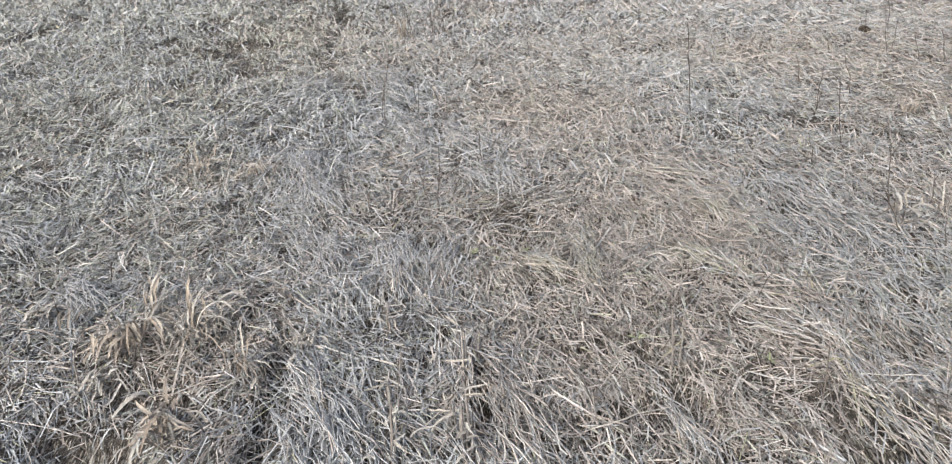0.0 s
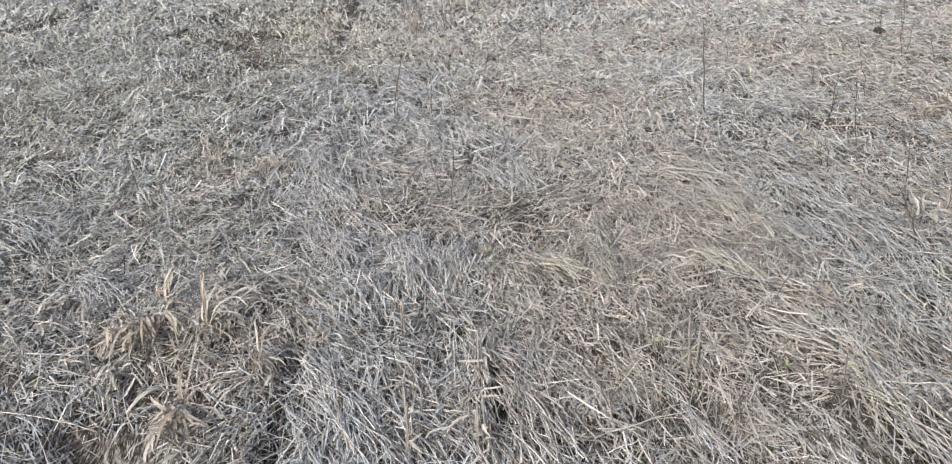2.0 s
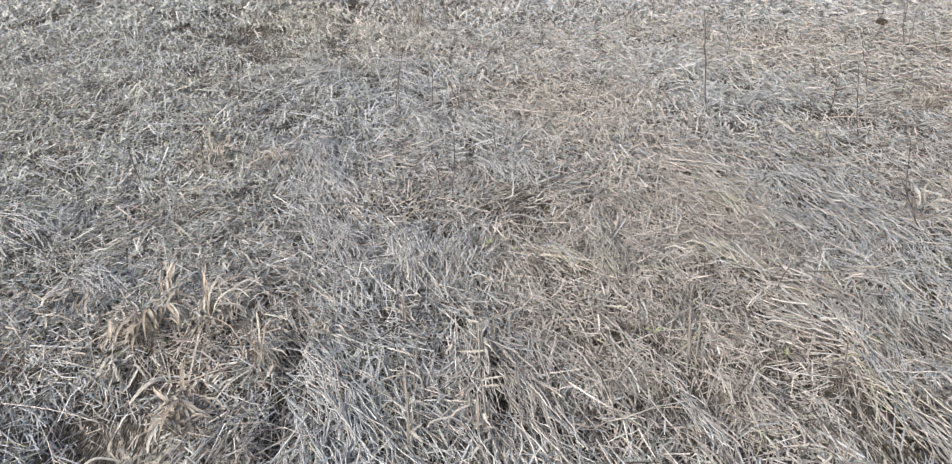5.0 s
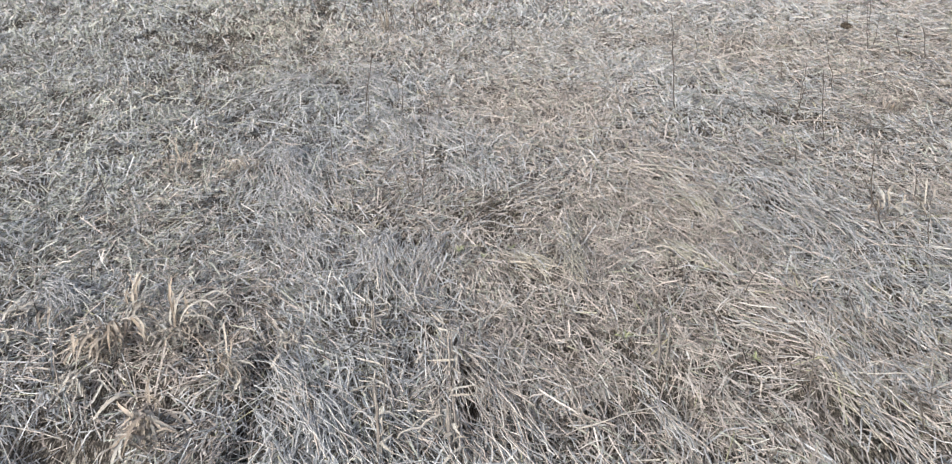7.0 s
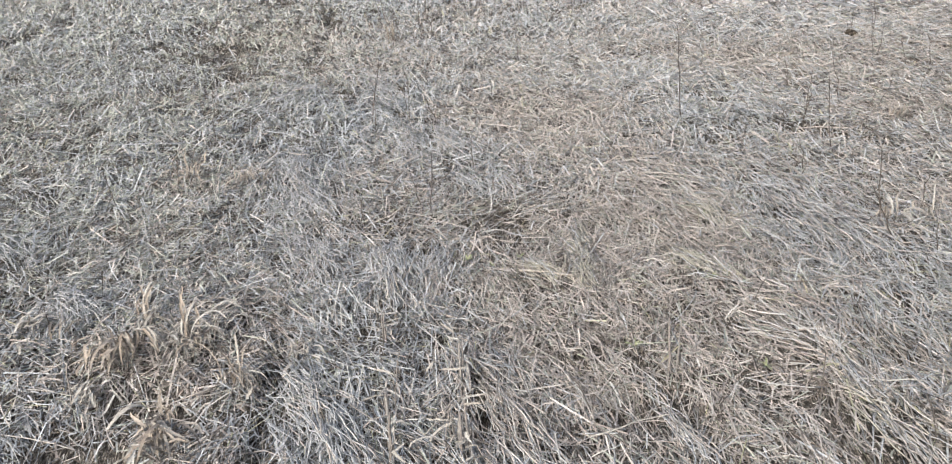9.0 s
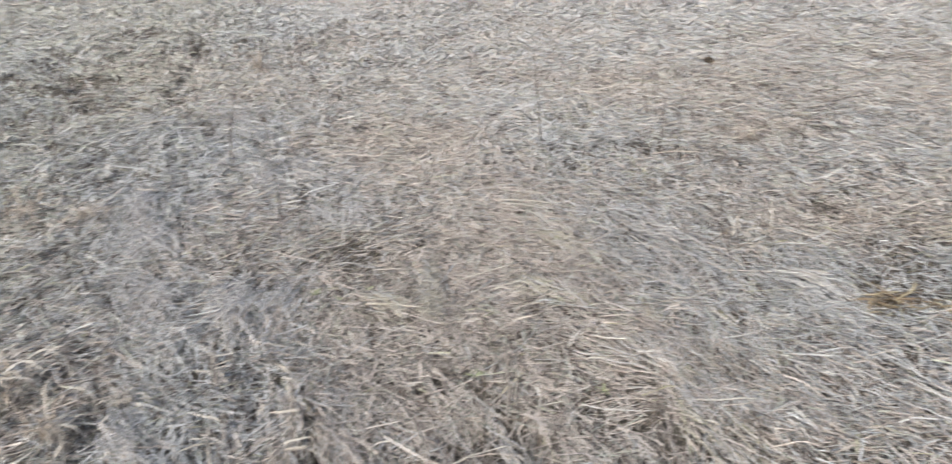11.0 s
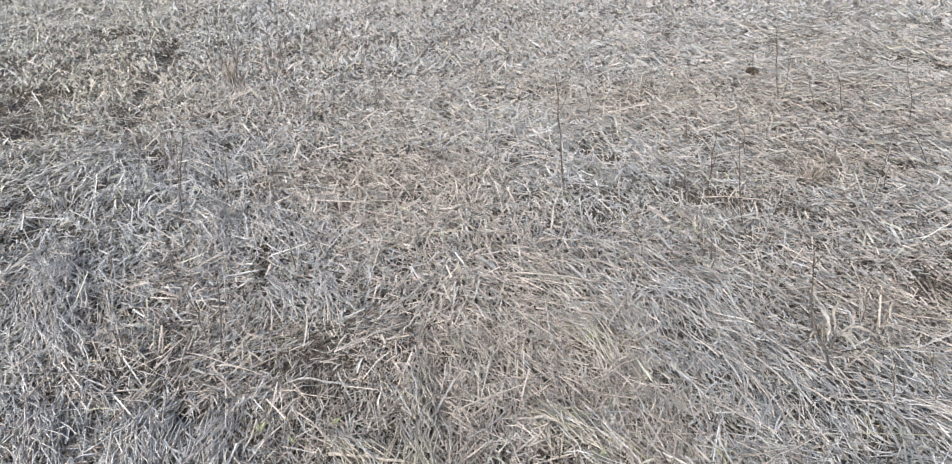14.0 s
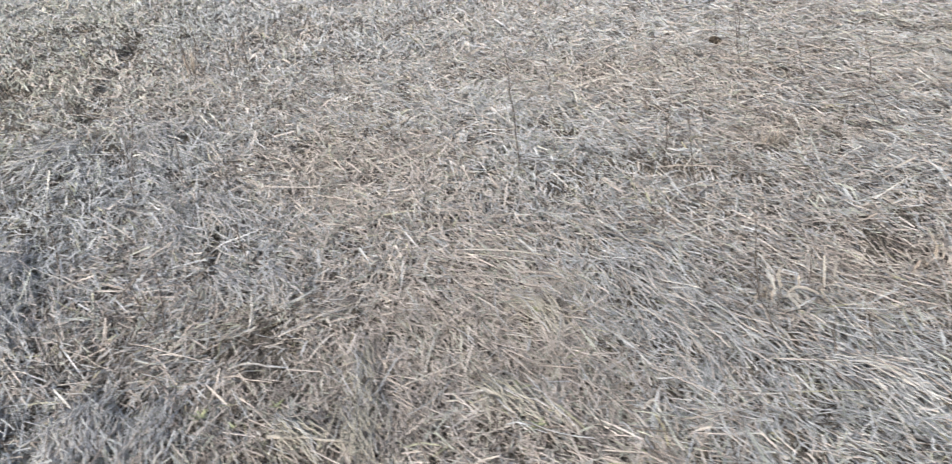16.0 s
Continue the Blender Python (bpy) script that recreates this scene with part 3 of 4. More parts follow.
def upright(name, n, x0, x1, y0, y1, hmin, hmax, sides, label):
    """Short broken stems still standing at a slant in the mat."""
    r = np.random.default_rng(n)
    x, y = scatter(n, x0, x1, y0, y1, lambda x, y: (thick_part(x, y) > 0.6) * (0.35 + 0.65 * (vnoise(x, y, 0.6, 7) > 0.5)) * (1 - bare(x, y)), r)
    n = len(x)
    k = 4 if y1 < 5 else 3
    H = r.uniform(hmin, hmax, n)
    slant = np.abs(r.normal(0, 0.75, n)) * H
    az = r.uniform(0, 6.283, n)
    u = np.linspace(0, 1, k)[None, :]
    droop = np.where(r.random(n) < 0.35, r.uniform(0.2, 0.8, n), 0.0)
    px = x[:, None] + np.cos(az)[:, None] * slant[:, None] * (u + u * u)
    py = y[:, None] + np.sin(az)[:, None] * slant[:, None] * (u + u * u)
    pz = relief(x, y)[:, None] + H[:, None] * (u - droop[:, None] * u ** 3)
    wide = 1.5 if sides == 2 else 1.0
    W = (wide * r.uniform(0.0009, 0.0019, n) * (1 + 0.06 * reach(x, y)))[:, None] * (1 - 0.4 * u)
    w = tones(x, y, r)
    ob = strands(name, np.stack([px, py, pz], -1), W, r.uniform(0, 6, n), w, STRAWS, sides)
    return tagged(ob, label, "stubble", kind="stuff")


upright("stubble", 7000, -3, 4, 1.0, 4.0, 0.03, 0.09, 3, "short broken straw stubble slanting out of the mat")
upright("stubble", 38000, -5, 7, 4.0, 8.5, 0.035, 0.11, 2, "short broken straw stubble slanting out of the mat")
upright("stubble", 52000, -8, 11, 8.5, 15.5, 0.04, 0.14, 2, "short broken straw stubble on the far field")


# ---- helpers for things ----
def part(name, bm, material, parent=None, label=""):
    me = bpy.data.meshes.new(name)
    bm.to_mesh(me)
    bm.free()
    me.materials.append(material)
    ob = new(name, me)
    if parent:
        ob.parent = parent
    if label:
        ob["label"] = label
    return ob


def base(name, x, y, dz=0.0):
    ob = new(name)
    ob.empty_display_size = 0.05
    ob.location = (x, y, float(relief(x, y)) + dz)
    return ob


def tube(bm, pts, radii, sides=6, cap=True):
    """A round stem along a line of points."""
    rings = []
    for i, p in enumerate(pts):
        a, b = Vector(pts[max(i - 1, 0)]), Vector(pts[min(i + 1, len(pts) - 1)])
        t = (b - a).normalized()
        s = t.cross(Vector((0.13, 0.97, 0.2))).normalized()
        c = t.cross(s)
        rings.append([bm.verts.new(Vector(p) + radii[i] * (math.cos(q) * s + math.sin(q) * c)) for q in (6.28318 * j / sides for j in range(sides))])
    for r0, r1_ in zip(rings, rings[1:]):
        for j in range(sides):
            f = bm.faces.new((r0[j], r0[(j + 1) % sides], r1_[(j + 1) % sides], r1_[j]))
            f.smooth = True
    if cap:
        bm.faces.new(rings[0][::-1])
        bm.faces.new(rings[-1])


def blade(bm, pts, half, fold=0.35, twist=0.0, side=None):
    """A dry leaf blade along a line of points, folded along its midrib, with a ragged edge."""
    rows = []
    n = len(pts)
    for i, p in enumerate(pts):
        a, b = Vector(pts[max(i - 1, 0)]), Vector(pts[min(i + 1, n - 1)])
        t = (b - a).normalized()
        s = Vector(side) if side else t.cross(Vector((0, 0, 1)))
        if s.length < 0.05:
            s = Vector((1, 0, 0))
        s = (s - t * s.dot(t)).normalized()
        nrm = s.cross(t)
        a_ = twist * i / n
        s, nrm = math.cos(a_) * s + math.sin(a_) * nrm, math.cos(a_) * nrm - math.sin(a_) * s
        u = i / (n - 1)
        w = half * (0.55 + 0.9 * u) * (1 - u ** 3) * random.uniform(0.85, 1.1) + 0.0008
        q = Vector(p)
        rows.append([bm.verts.new(q - s * w + nrm * w * fold), bm.verts.new(q), bm.verts.new(q + s * w + nrm * w * fold)])
    for r0, r1_ in zip(rows, rows[1:]):
        for j in range(2):
            f = bm.faces.new((r0[j], r0[j + 1], r1_[j + 1], r1_[j]))
            f.smooth = True


# ---- dead weed stalks ----
def weed_stalk(x, y, h, lean=0.0, away=0.0, radius=0.0026, twigs=3, label="thin dark dead weed stalk standing in flattened straw"):
    thing = tagged(base("weed_stalk", x, y, -0.015), label, "weed stalk", "dead weed stalks")
    n = 7
    pts = [(lean * u ** 1.3 + random.gauss(0, 0.004), away * u ** 1.3 + random.gauss(0, 0.004), (h + 0.06) * u) for u in (i / (n - 1) for i in range(n))]
    bm = bmesh.new()
    tube(bm, pts, [radius * (1.15 - 0.65 * i / (n - 1)) for i in range(n)], 6)
    part("stem", bm, M_STALK, thing)
    for _ in range(twigs):
        i = random.randint(2, n - 2)
        p = Vector(pts[i])
        az, l = random.uniform(0, 6.28), random.uniform(0.10, 0.22) * h
        q = [p + Vector((math.cos(az) * l * 0.45 * u, math.sin(az) * l * 0.45 * u, l * u)) for u in (0, 0.35, 0.7, 1)]
        bm = bmesh.new()
        tube(bm, q, [radius * 0.5, radius * 0.4, radius * 0.35, radius * 0.25], 4)
        part("side_twig", bm, M_STALK, thing)
    return thing


weed_stalk(1.25, 4.63, 0.55, -0.06, 0, 0.0034, 2)
weed_stalk(2.36, 5.05, 0.33, -0.10)
weed_stalk(1.95, 4.57, 0.28, 0.02)
weed_stalk(1.92, 4.09, 0.38, -0.06)
weed_stalk(2.98, 6.03, 0.34, -0.06)
weed_stalk(3.02, 6.05, 0.26, 0.02)
weed_stalk(1.79, 3.17, 0.31, -0.05, 0, 0.003)
weed_stalk(0.03, 3.86, 0.20, -0.02)
weed_stalk(1.68, 3.77, 0.16, -0.05)
weed_stalk(-0.17, 3.31, 0.29, 0.02)
weed_stalk(-0.20, 3.33, 0.20, -0.05)
weed_stalk(-0.55, 4.61, 0.31, 0.02)
weed_stalk(-0.36, 4.78, 0.24, 0.0)
weed_stalk(-0.40, 4.99, 0.18, 0.0)
weed_stalk(-1.46, 4.46, 0.29, 0.03)
weed_stalk(-1.65, 3.50, 0.18, -0.04)
weed_stalk(-0.62, 6.78, 0.26, -0.05)
weed_stalk(-0.66, 3.88, 0.18, 0.01)
weed_stalk(-1.41, 3.64, 0.21, 0.03)
weed_stalk(0.37, 6.18, 0.22, -0.01)
weed_stalk(-1.16, 5.89, 0.26, 0.01)
weed_stalk(-1.48, 2.39, 0.10, 0.01)
weed_stalk(-0.46, 3.25, 0.14, -0.01)
weed_stalk(3.12, 6.76, 0.21, -0.02)
weed_stalk(1.67, 5.82, 0.23, -0.03)
weed_stalk(3.28, 6.70, 0.37, -0.05)
weed_stalk(3.54, 5.43, 0.38, -0.10)
weed_stalk(-0.17, 4.62, 0.23, -0.09)
weed_stalk(-0.59, 4.77, 0.38, 0.07, 0, 0.003, 3)
weed_stalk(3.25, 5.69, 0.23, -0.07)
weed_stalk(1.81, 4.46, 0.20, -0.02)
weed_stalk(1.97, 4.61, 0.14, 0.02)
weed_stalk(3.13, 5.78, 0.21, -0.09)
weed_stalk(1.73, 2.89, 0.23, -0.14)
weed_stalk(1.96, 3.18, 0.16, 0.0)
weed_stalk(1.82, 2.75, 0.14, -0.02)
weed_stalk(1.91, 2.68, 0.22, -0.06)
weed_stalk(3.20, 4.69, 0.24, -0.20)

# a loose stand of brown stems further out
for _ in range(26):
    weed_stalk(random.uniform(-1.25, -0.15), random.uniform(6.3, 8.6), random.uniform(0.14, 0.30), random.gauss(0, 0.04), random.gauss(0, 0.03), random.uniform(0.0020, 0.0028), random.choice((0, 1, 2)), "thin brown dead stem in a loose stand")
for _ in range(10):
    weed_stalk(random.uniform(2.1, 2.9), random.uniform(4.3, 5.4), random.uniform(0.12, 0.24), random.gauss(0, 0.05), random.gauss(0, 0.03), random.uniform(0.0018, 0.0026), random.choice((0, 1)), "thin brown dead stem among reddish dead leaves")

# ---- clumps of dead leaf blades ----
def arching(l, h, az, hang, n=9, wob=0.004):
    """A line that rises from the foot, bends over and hangs."""
    out_ = []
    for i in range(n):
        u = i / (n - 1)
        r = l * (0.15 * u + 0.85 * u * u)
        z = h * (math.sin(min(u * 1.35, 1.0) * math.pi / 2)) - hang * max(0, u - 0.55) ** 1.4 * 3
        out_.append((r * math.cos(az) + random.gauss(0, wob * 0.4), r * math.sin(az) + random.gauss(0, wob * 0.4), max(z, 0.05 + 0.01 * u)))
    return out_


def standing_leaves(x, y, leaves, h, reach_, heading, spread, half, label, brown=0.5):
    """A clump of dry leaf blades that stand up out of the straw."""
    thing = tagged(base("dead_grass_tuft", x, y, 0.015), label, "grass tuft", "dead leaf tufts")
    wide = 0.55 * reach_
    for i in range(leaves * 2):
        broad = i % 5 < 2
        az = radians(heading) + random.gauss(0, radians(spread))
        l = reach_ * random.uniform(0.45, 1.15)
        top = h * random.uniform(0.25, 1.0)
        foot = Vector((random.gauss(0, wide * 0.3), random.gauss(0, wide * 0.3), 0.0))
        pts = [foot + Vector((0.5 * l * u * math.cos(az), 0.5 * l * u * math.sin(az), h * random.uniform(0.97, 1.03) * u * (0.6 + top / h * 0.5))) for u in (0, 0.2, 0.4, 0.6, 0.8, 1)]
        bm = bmesh.new()
        blade(bm, pts, half * (random.uniform(0.45, 0.75) if broad else random.uniform(0.18, 0.4)), random.uniform(0.1, 0.7), random.uniform(-1.5, 1.5))
        part("leaf_blade", bm, M_LEAFBROWN if random.random() < brown else M_LEAF, thing)
    for i in range(8):
        bm = bmesh.new()
        dx, dy = random.gauss(0, wide * 0.5), random.gauss(0, wide * 0.5)
        tube(bm, [(dx, dy, -0.01), (dx * 1.2, dy * 1.1, h * 0.35), (dx * 1.5 + random.gauss(0, 0.03), dy * 1.3 + random.gauss(0, 0.03), h * random.uniform(0.5, 0.9))], [0.0024, 0.002, 0.0015], 5)
        part("stalk", bm, M_SHEATH, thing)
    return thing


def bent_leaf(thing, x, y, az, l, p0, p1, half, material, z=0.03, sway=0.0, fold=0.35):
    """One dry leaf under its thing: it starts at p0 degrees above the ground, heads for az and ends at p1."""
    q, pts, n = Vector((x, y, z)), [], 9
    crease, drop, turn_ = random.uniform(0.3, 0.9), random.gauss(0, 28), random.gauss(0, 40)
    for i in range(n + 1):
        pts.append(q.copy())
        u = (i + 0.5) / n
        broken = 1 if u > crease else 0
        p, a = radians(p0 + (p1 - p0) * u * u * (3 - 2 * u) + drop * broken), radians(az + sway * u + turn_ * broken)
        q = q + Vector((math.cos(a) * math.cos(p), math.sin(a) * math.cos(p), math.sin(p))) * (l / n) + Vector([random.gauss(0, 0.0022) for _ in range(3)])
        q.z = max(q.z, 0.012 + 0.004 * math.sin(7 * u))
    bm = bmesh.new()
    blade(bm, pts, half, fold, random.uniform(-0.9, 0.9))
    return part("leaf_blade", bm, material, thing)


def leaf_clump(x, y, label, leaves, filler, size, brown, shreds=3):
    """A clump of broad leaves, each given as (dx, dy, heading, length, start, end, half width, brown or pale), over finer shreds."""
    thing = tagged(base("dead_grass_tuft", x, y, 0.058), label, "grass tuft", "dead leaf tufts")
    for dx, dy, az, l, p0, p1, half, tan in leaves:
        leaf_material = M_LEAFBROWN if tan else M_LEAF
        bent_leaf(thing, dx, dy, az, l * 1.12, p0, p1, half * 0.7, leaf_material, 0.02, random.uniform(-25, 25), random.uniform(0.15, 0.6))
        for _ in range(shreds):
            bent_leaf(thing, dx + random.gauss(0, 0.022), dy + random.gauss(0, 0.022), az + random.gauss(0, 30), l * random.uniform(0.7, 1.15), p0 + random.gauss(0, 10), p1 + random.gauss(0, 15), half * random.uniform(0.4, 0.75), leaf_material, 0.015, random.uniform(-60, 60), random.uniform(0.2, 0.7))
    for _ in range(filler):
        az = random.uniform(0, 360)
        bent_leaf(thing, random.gauss(0, size * 0.4), random.gauss(0, size * 0.4), az, random.uniform(0.4, 1.0) * size, random.uniform(15, 75), random.uniform(-70, 10), random.uniform(0.0016, 0.0042), M_LEAFBROWN if random.random() < brown else M_LEAF, 0.02, random.uniform(-90, 90), 0.5)
    for _ in range(4):
        dx, dy = random.gauss(0, size * 0.25), random.gauss(0, size * 0.25)
        bm = bmesh.new()
        tube(bm, [(dx, dy, -0.02), (dx * 1.2, dy * 1.1, 0.03), (dx * 1.5 + random.gauss(0, 0.02), dy * 1.3 + random.gauss(0, 0.02), random.uniform(0.04, 0.09))], [0.0024, 0.002, 0.0015], 5)
        part("stalk", bm, M_SHEATH, thing)
    return thing


TUFT = "clump of curled tan and brown dead leaf blades"
leaf_clump(-1.14, 2.15, TUFT + ", broad and drooping", [
    (0.02, 0.06, 290, 0.20, 72, -82, 0.0075, 1), (0.0, 0.05, 305, 0.19, 65, -85, 0.0085, 1), (0.04, 0.05, 275, 0.21, 78, -75, 0.0065, 1),
    (-0.03, 0.04, 250, 0.17, 60, -80, 0.0070, 1), (0.05, 0.07, 320, 0.18, 70, -70, 0.0060, 0), (0.0, 0.0, 285, 0.12, 40, -60, 0.0080, 1),
    (-0.04, -0.02, 240, 0.12, 35, -50, 0.0060, 1), (0.03, 0.03, 300, 0.15, 60, -88, 0.0070, 1), (0.06, 0.09, 60, 0.12, 75, 20, 0.0050, 0)], 26, 0.09, 0.75)
leaf_clump(-0.95, 2.21, "clump of tan dead leaf blades standing and bending over", [
    (0.0, 0.0, 150, 0.13, 70, 5, 0.0070, 0), (0.01, 0.02, 60, 0.17, 82, 10, 0.0065, 0), (0.04, 0.0, 20, 0.17, 80, -40, 0.0050, 0),
    (0.02, 0.03, 120, 0.15, 85, 40, 0.0060, 1), (-0.04, 0.03, 190, 0.13, 50, -40, 0.0050, 0), (0.03, -0.04, 300, 0.13, 55, -88, 0.0055, 0),
    (0.07, -0.03, 280, 0.13, 65, -85, 0.0050, 1), (0.10, 0.06, 40, 0.14, 75, -20, 0.0045, 0), (0.09, 0.02, 330, 0.15, 70, -60, 0.0045, 1)], 26, 0.10, 0.45)
leaf_clump(-0.87, 1.72, TUFT + ", tan and broken", [
    (-0.02, 0.09, 300, 0.19, 35, -35, 0.0095, 1), (0.0, 0.07, 285, 0.20, 45, -55, 0.0085, 1), (-0.05, 0.0, 20, 0.11, 25, -10, 0.0075, 1),
    (0.04, 0.05, 310, 0.17, 50, -75, 0.0080, 1), (0.05, -0.05, 190, 0.13, 40, -30, 0.0070, 1), (-0.01, -0.06, 260, 0.12, 50, -80, 0.0065, 0),
    (0.02, 0.0, 240, 0.13, 45, -60, 0.0075, 1), (0.0, 0.1, 120, 0.09, 60, 10, 0.0055, 1)], 22, 0.09, 0.85)
leaf_clump(-0.92, 1.52, "clump of curled brown leaf blades with pale ends", [
    (0.0, 0.05, 20, 0.11, 20, -20, 0.0080, 0), (-0.05, 0.05, 190, 0.12, 30, -40, 0.0065, 0), (0.05, 0.0, 330, 0.12, 35, -50, 0.0070, 1)], 10, 0.09, 0.5)
leaf_clump(-1.14, 2.42, "two upright broad bleached leaf blades in straw", [
    (0.0, 0.0, 60, 0.13, 80, 40, 0.0085, 0), (0.03, 0.0, 30, 0.10, 70, -30, 0.0060, 0), (0.02, -0.03, 100, 0.12, 75, 30, 0.0050, 1)], 8, 0.07, 0.4)
leaf_clump(-1.15, 1.97, "curled bleached leaf shreds beside brown blades", [
    (0.0, 0.0, 200, 0.08, 30, -30, 0.0055, 0), (0.01, 0.0, 240, 0.09, 40, -60, 0.0060, 0), (0.03, -0.01, 280, 0.09, 45, -70, 0.0050, 0), (-0.02, 0.03, 20, 0.07, 30, -20, 0.0050, 0)], 8, 0.06, 0.3)
leaf_clump(-1.52, 2.33, "curled bleached leaf blades over grey straw", [
    (0.0, 0.0, 10, 0.10, 55, -60, 0.0070, 0), (-0.03, 0.02, 40, 0.09, 50, -50, 0.0060, 0), (0.12, -0.06, 70, 0.10, 60, -20, 0.0060, 1), (0.03, -0.06, 260, 0.14, 50, -40, 0.0055, 0)], 12, 0.09, 0.4)
leaf_clump(-0.69, 1.99, "thin dead stalk with narrow drooping dry leaves", [
    (0.0, 0.0, 120, 0.17, 82, 10, 0.0040, 1), (0.01, 0.01, 200, 0.16, 80, -50, 0.0045, 0), (0.02, 0.0, 300, 0.14, 70, -80, 0.0040, 1), (0.0, 0.02, 20, 0.12, 60, -60, 0.0035, 0)], 10, 0.08, 0.6)
leaf_clump(-0.55, 2.16, "small curl of bleached leaves in straw", [(0.0, 0.0, 150, 0.07, 60, -60, 0.0045, 0), (0.02, 0.0, 30, 0.07, 60, -60, 0.0045, 0)], 6, 0.06, 0.3)
leaf_clump(-1.05, 3.72, TUFT + ", reddish brown", [(0.0, 0.0, 150, 0.12, 70, -20, 0.0060, 1), (0.04, 0.0, 20, 0.12, 70, -40, 0.0060, 1), (-0.05, 0.0, 260, 0.12, 60, -60, 0.0055, 1)], 14, 0.10, 0.8)
leaf_clump(-1.42, 3.85, TUFT + ", reddish brown", [(0.0, 0.0, 100, 0.14, 80, 20, 0.0060, 1), (0.05, 0.0, 40, 0.13, 75, -20, 0.0060, 1), (-0.06, 0.02, 200, 0.13, 60, -50, 0.0055, 1), (0.02, -0.05, 280, 0.12, 60, -70, 0.0060, 1)], 16, 0.11, 0.85)
PALE_CLUMP = "clump of upright pale dry leaf blades in straw"
leaf_clump(1.79, 3.09, PALE_CLUMP, [
    (0.0, 0.0, 110, 0.10, 78, 35, 0.0120, 0), (0.05, 0.0, 330, 0.11, 50, -45, 0.0110, 0), (-0.03, 0.0, 200, 0.10, 55, -30, 0.0090, 1), (0.02, -0.03, 280, 0.10, 55, -60, 0.0100, 0)], 10, 0.09, 0.6, 1)
leaf_clump(1.97, 3.10, PALE_CLUMP + " beside thin stalks", [
    (0.0, 0.0, 80, 0.14, 84, 50, 0.0050, 0), (0.03, 0.01, 30, 0.11, 70, 0, 0.0045, 0), (-0.03, -0.02, 250, 0.11, 60, -40, 0.0045, 1)], 6, 0.08, 0.6, 0)
leaf_clump(2.40, 3.15, "clump of tan dead leaf blades beside a hollow", [
    (0.0, 0.0, 100, 0.13, 80, 30, 0.0055, 1), (0.04, 0.0, 20, 0.11, 65, -30, 0.0050, 0), (-0.04, 0.0, 200, 0.11, 60, -30, 0.0050, 1)], 8, 0.09, 0.7, 1)
standing_leaves(-0.66, 7.0, 12, 0.20, 0.10, 90, 90, 0.007, TUFT + " among thin stems", 0.6)
standing_leaves(2.55, 4.70, 7, 0.10, 0.12, 300, 80, 0.008, TUFT + ", reddish brown", 0.6)

# ---- standing crop stalks with curled leaves ----
def crop_stalk(x, y, h, lean, away, radius, leaves, label):
    thing = tagged(base("crop_stalk", x, y, -0.01), label, "crop stalk", "standing crop stalks")
    n = 6
    for k in range(3 if leaves else 1):
        dx, dy, hk = (random.gauss(0, 0.010), random.gauss(0, 0.015), h * random.uniform(0.6, 1.0)) if k else (0, 0, h)
        pts = [(dx + lean * u + random.gauss(0, 0.002), dy + away * u + random.gauss(0, 0.002), hk * u) for u in (i / (n - 1) for i in range(n))]
        bm = bmesh.new()
        tube(bm, pts, [radius * (1.0 - 0.2 * k) * (1.1 - 0.5 * i / (n - 1)) for i in range(n)], 6)
        part("stem", bm, M_SHEATH, thing)
    for i in range(leaves):
        p = Vector(pts[1]).lerp(Vector(pts[-1]), random.uniform(0.1, 0.95))
        az = random.uniform(0, 6.28)
        bm = bmesh.new()
        blade(bm, [p + Vector(q) for q in arching(random.uniform(0.03, 0.09), random.uniform(0.01, 0.06), az, random.uniform(0.03, 0.14))], random.uniform(0.002, 0.0045), 0.7, random.uniform(-2, 2))
        part("leaf_blade", bm, M_LEAF, thing)


crop_stalk(-0.20, 1.58, 0.20, 0.0, 0.10, 0.006, 5, "brown sheathed crop stalk with curled pale leaves")
crop_stalk(-0.22, 1.78, 0.16, -0.01, 0.10, 0.005, 4, "brown sheathed crop stalk with curled pale leaves")
crop_stalk(-0.27, 2.2, 0.16, 0.0, 0.05, 0.004, 2, "brown sheathed crop stalk with curled pale leaves")
crop_stalk(0.0, 1.58, 0.19, -0.01, 0.09, 0.006, 5, "pair of upright brown stalks with bleached leaves")
crop_stalk(0.02, 1.62, 0.22, -0.02, 0.08, 0.005, 3, "pair of upright brown stalks with bleached leaves")
crop_stalk(-0.02, 1.95, 0.20, 0.0, 0.08, 0.004, 1, "upright brown stalk beside combed straw")
crop_stalk(0.64, 2.06, 0.23, -0.01, 0.0, 0.0045, 0, "slim upright brown stalk in tan straw")
crop_stalk(0.66, 2.04, 0.24, 0.0, 0.0, 0.003, 0, "slim upright pale stalk in tan straw")
crop_stalk(-1.21, 1.94, 0.21, 0.03, 0.0, 0.003, 0, "slim upright grey stalk in grey straw")


# two drilled rows whose stumps still stand
for row_x, row_y, end_x, end_y, count in ((-0.31, 2.47, -0.18, 1.55, 12), (-0.03, 2.20, 0.03, 1.50, 9)):
    for k_ in range(count):
        u_ = (k_ + random.uniform(-0.3, 0.3)) / count
        crop_stalk(row_x + (end_x - row_x) * u_ + random.gauss(0, 0.012), row_y + (end_y - row_y) * u_, random.uniform(0.07, 0.15), random.gauss(0, 0.012), random.uniform(0.0, 0.06), random.uniform(0.002, 0.0034), random.choice((0, 0, 1, 2)), "short brown crop stump standing in a drilled row")


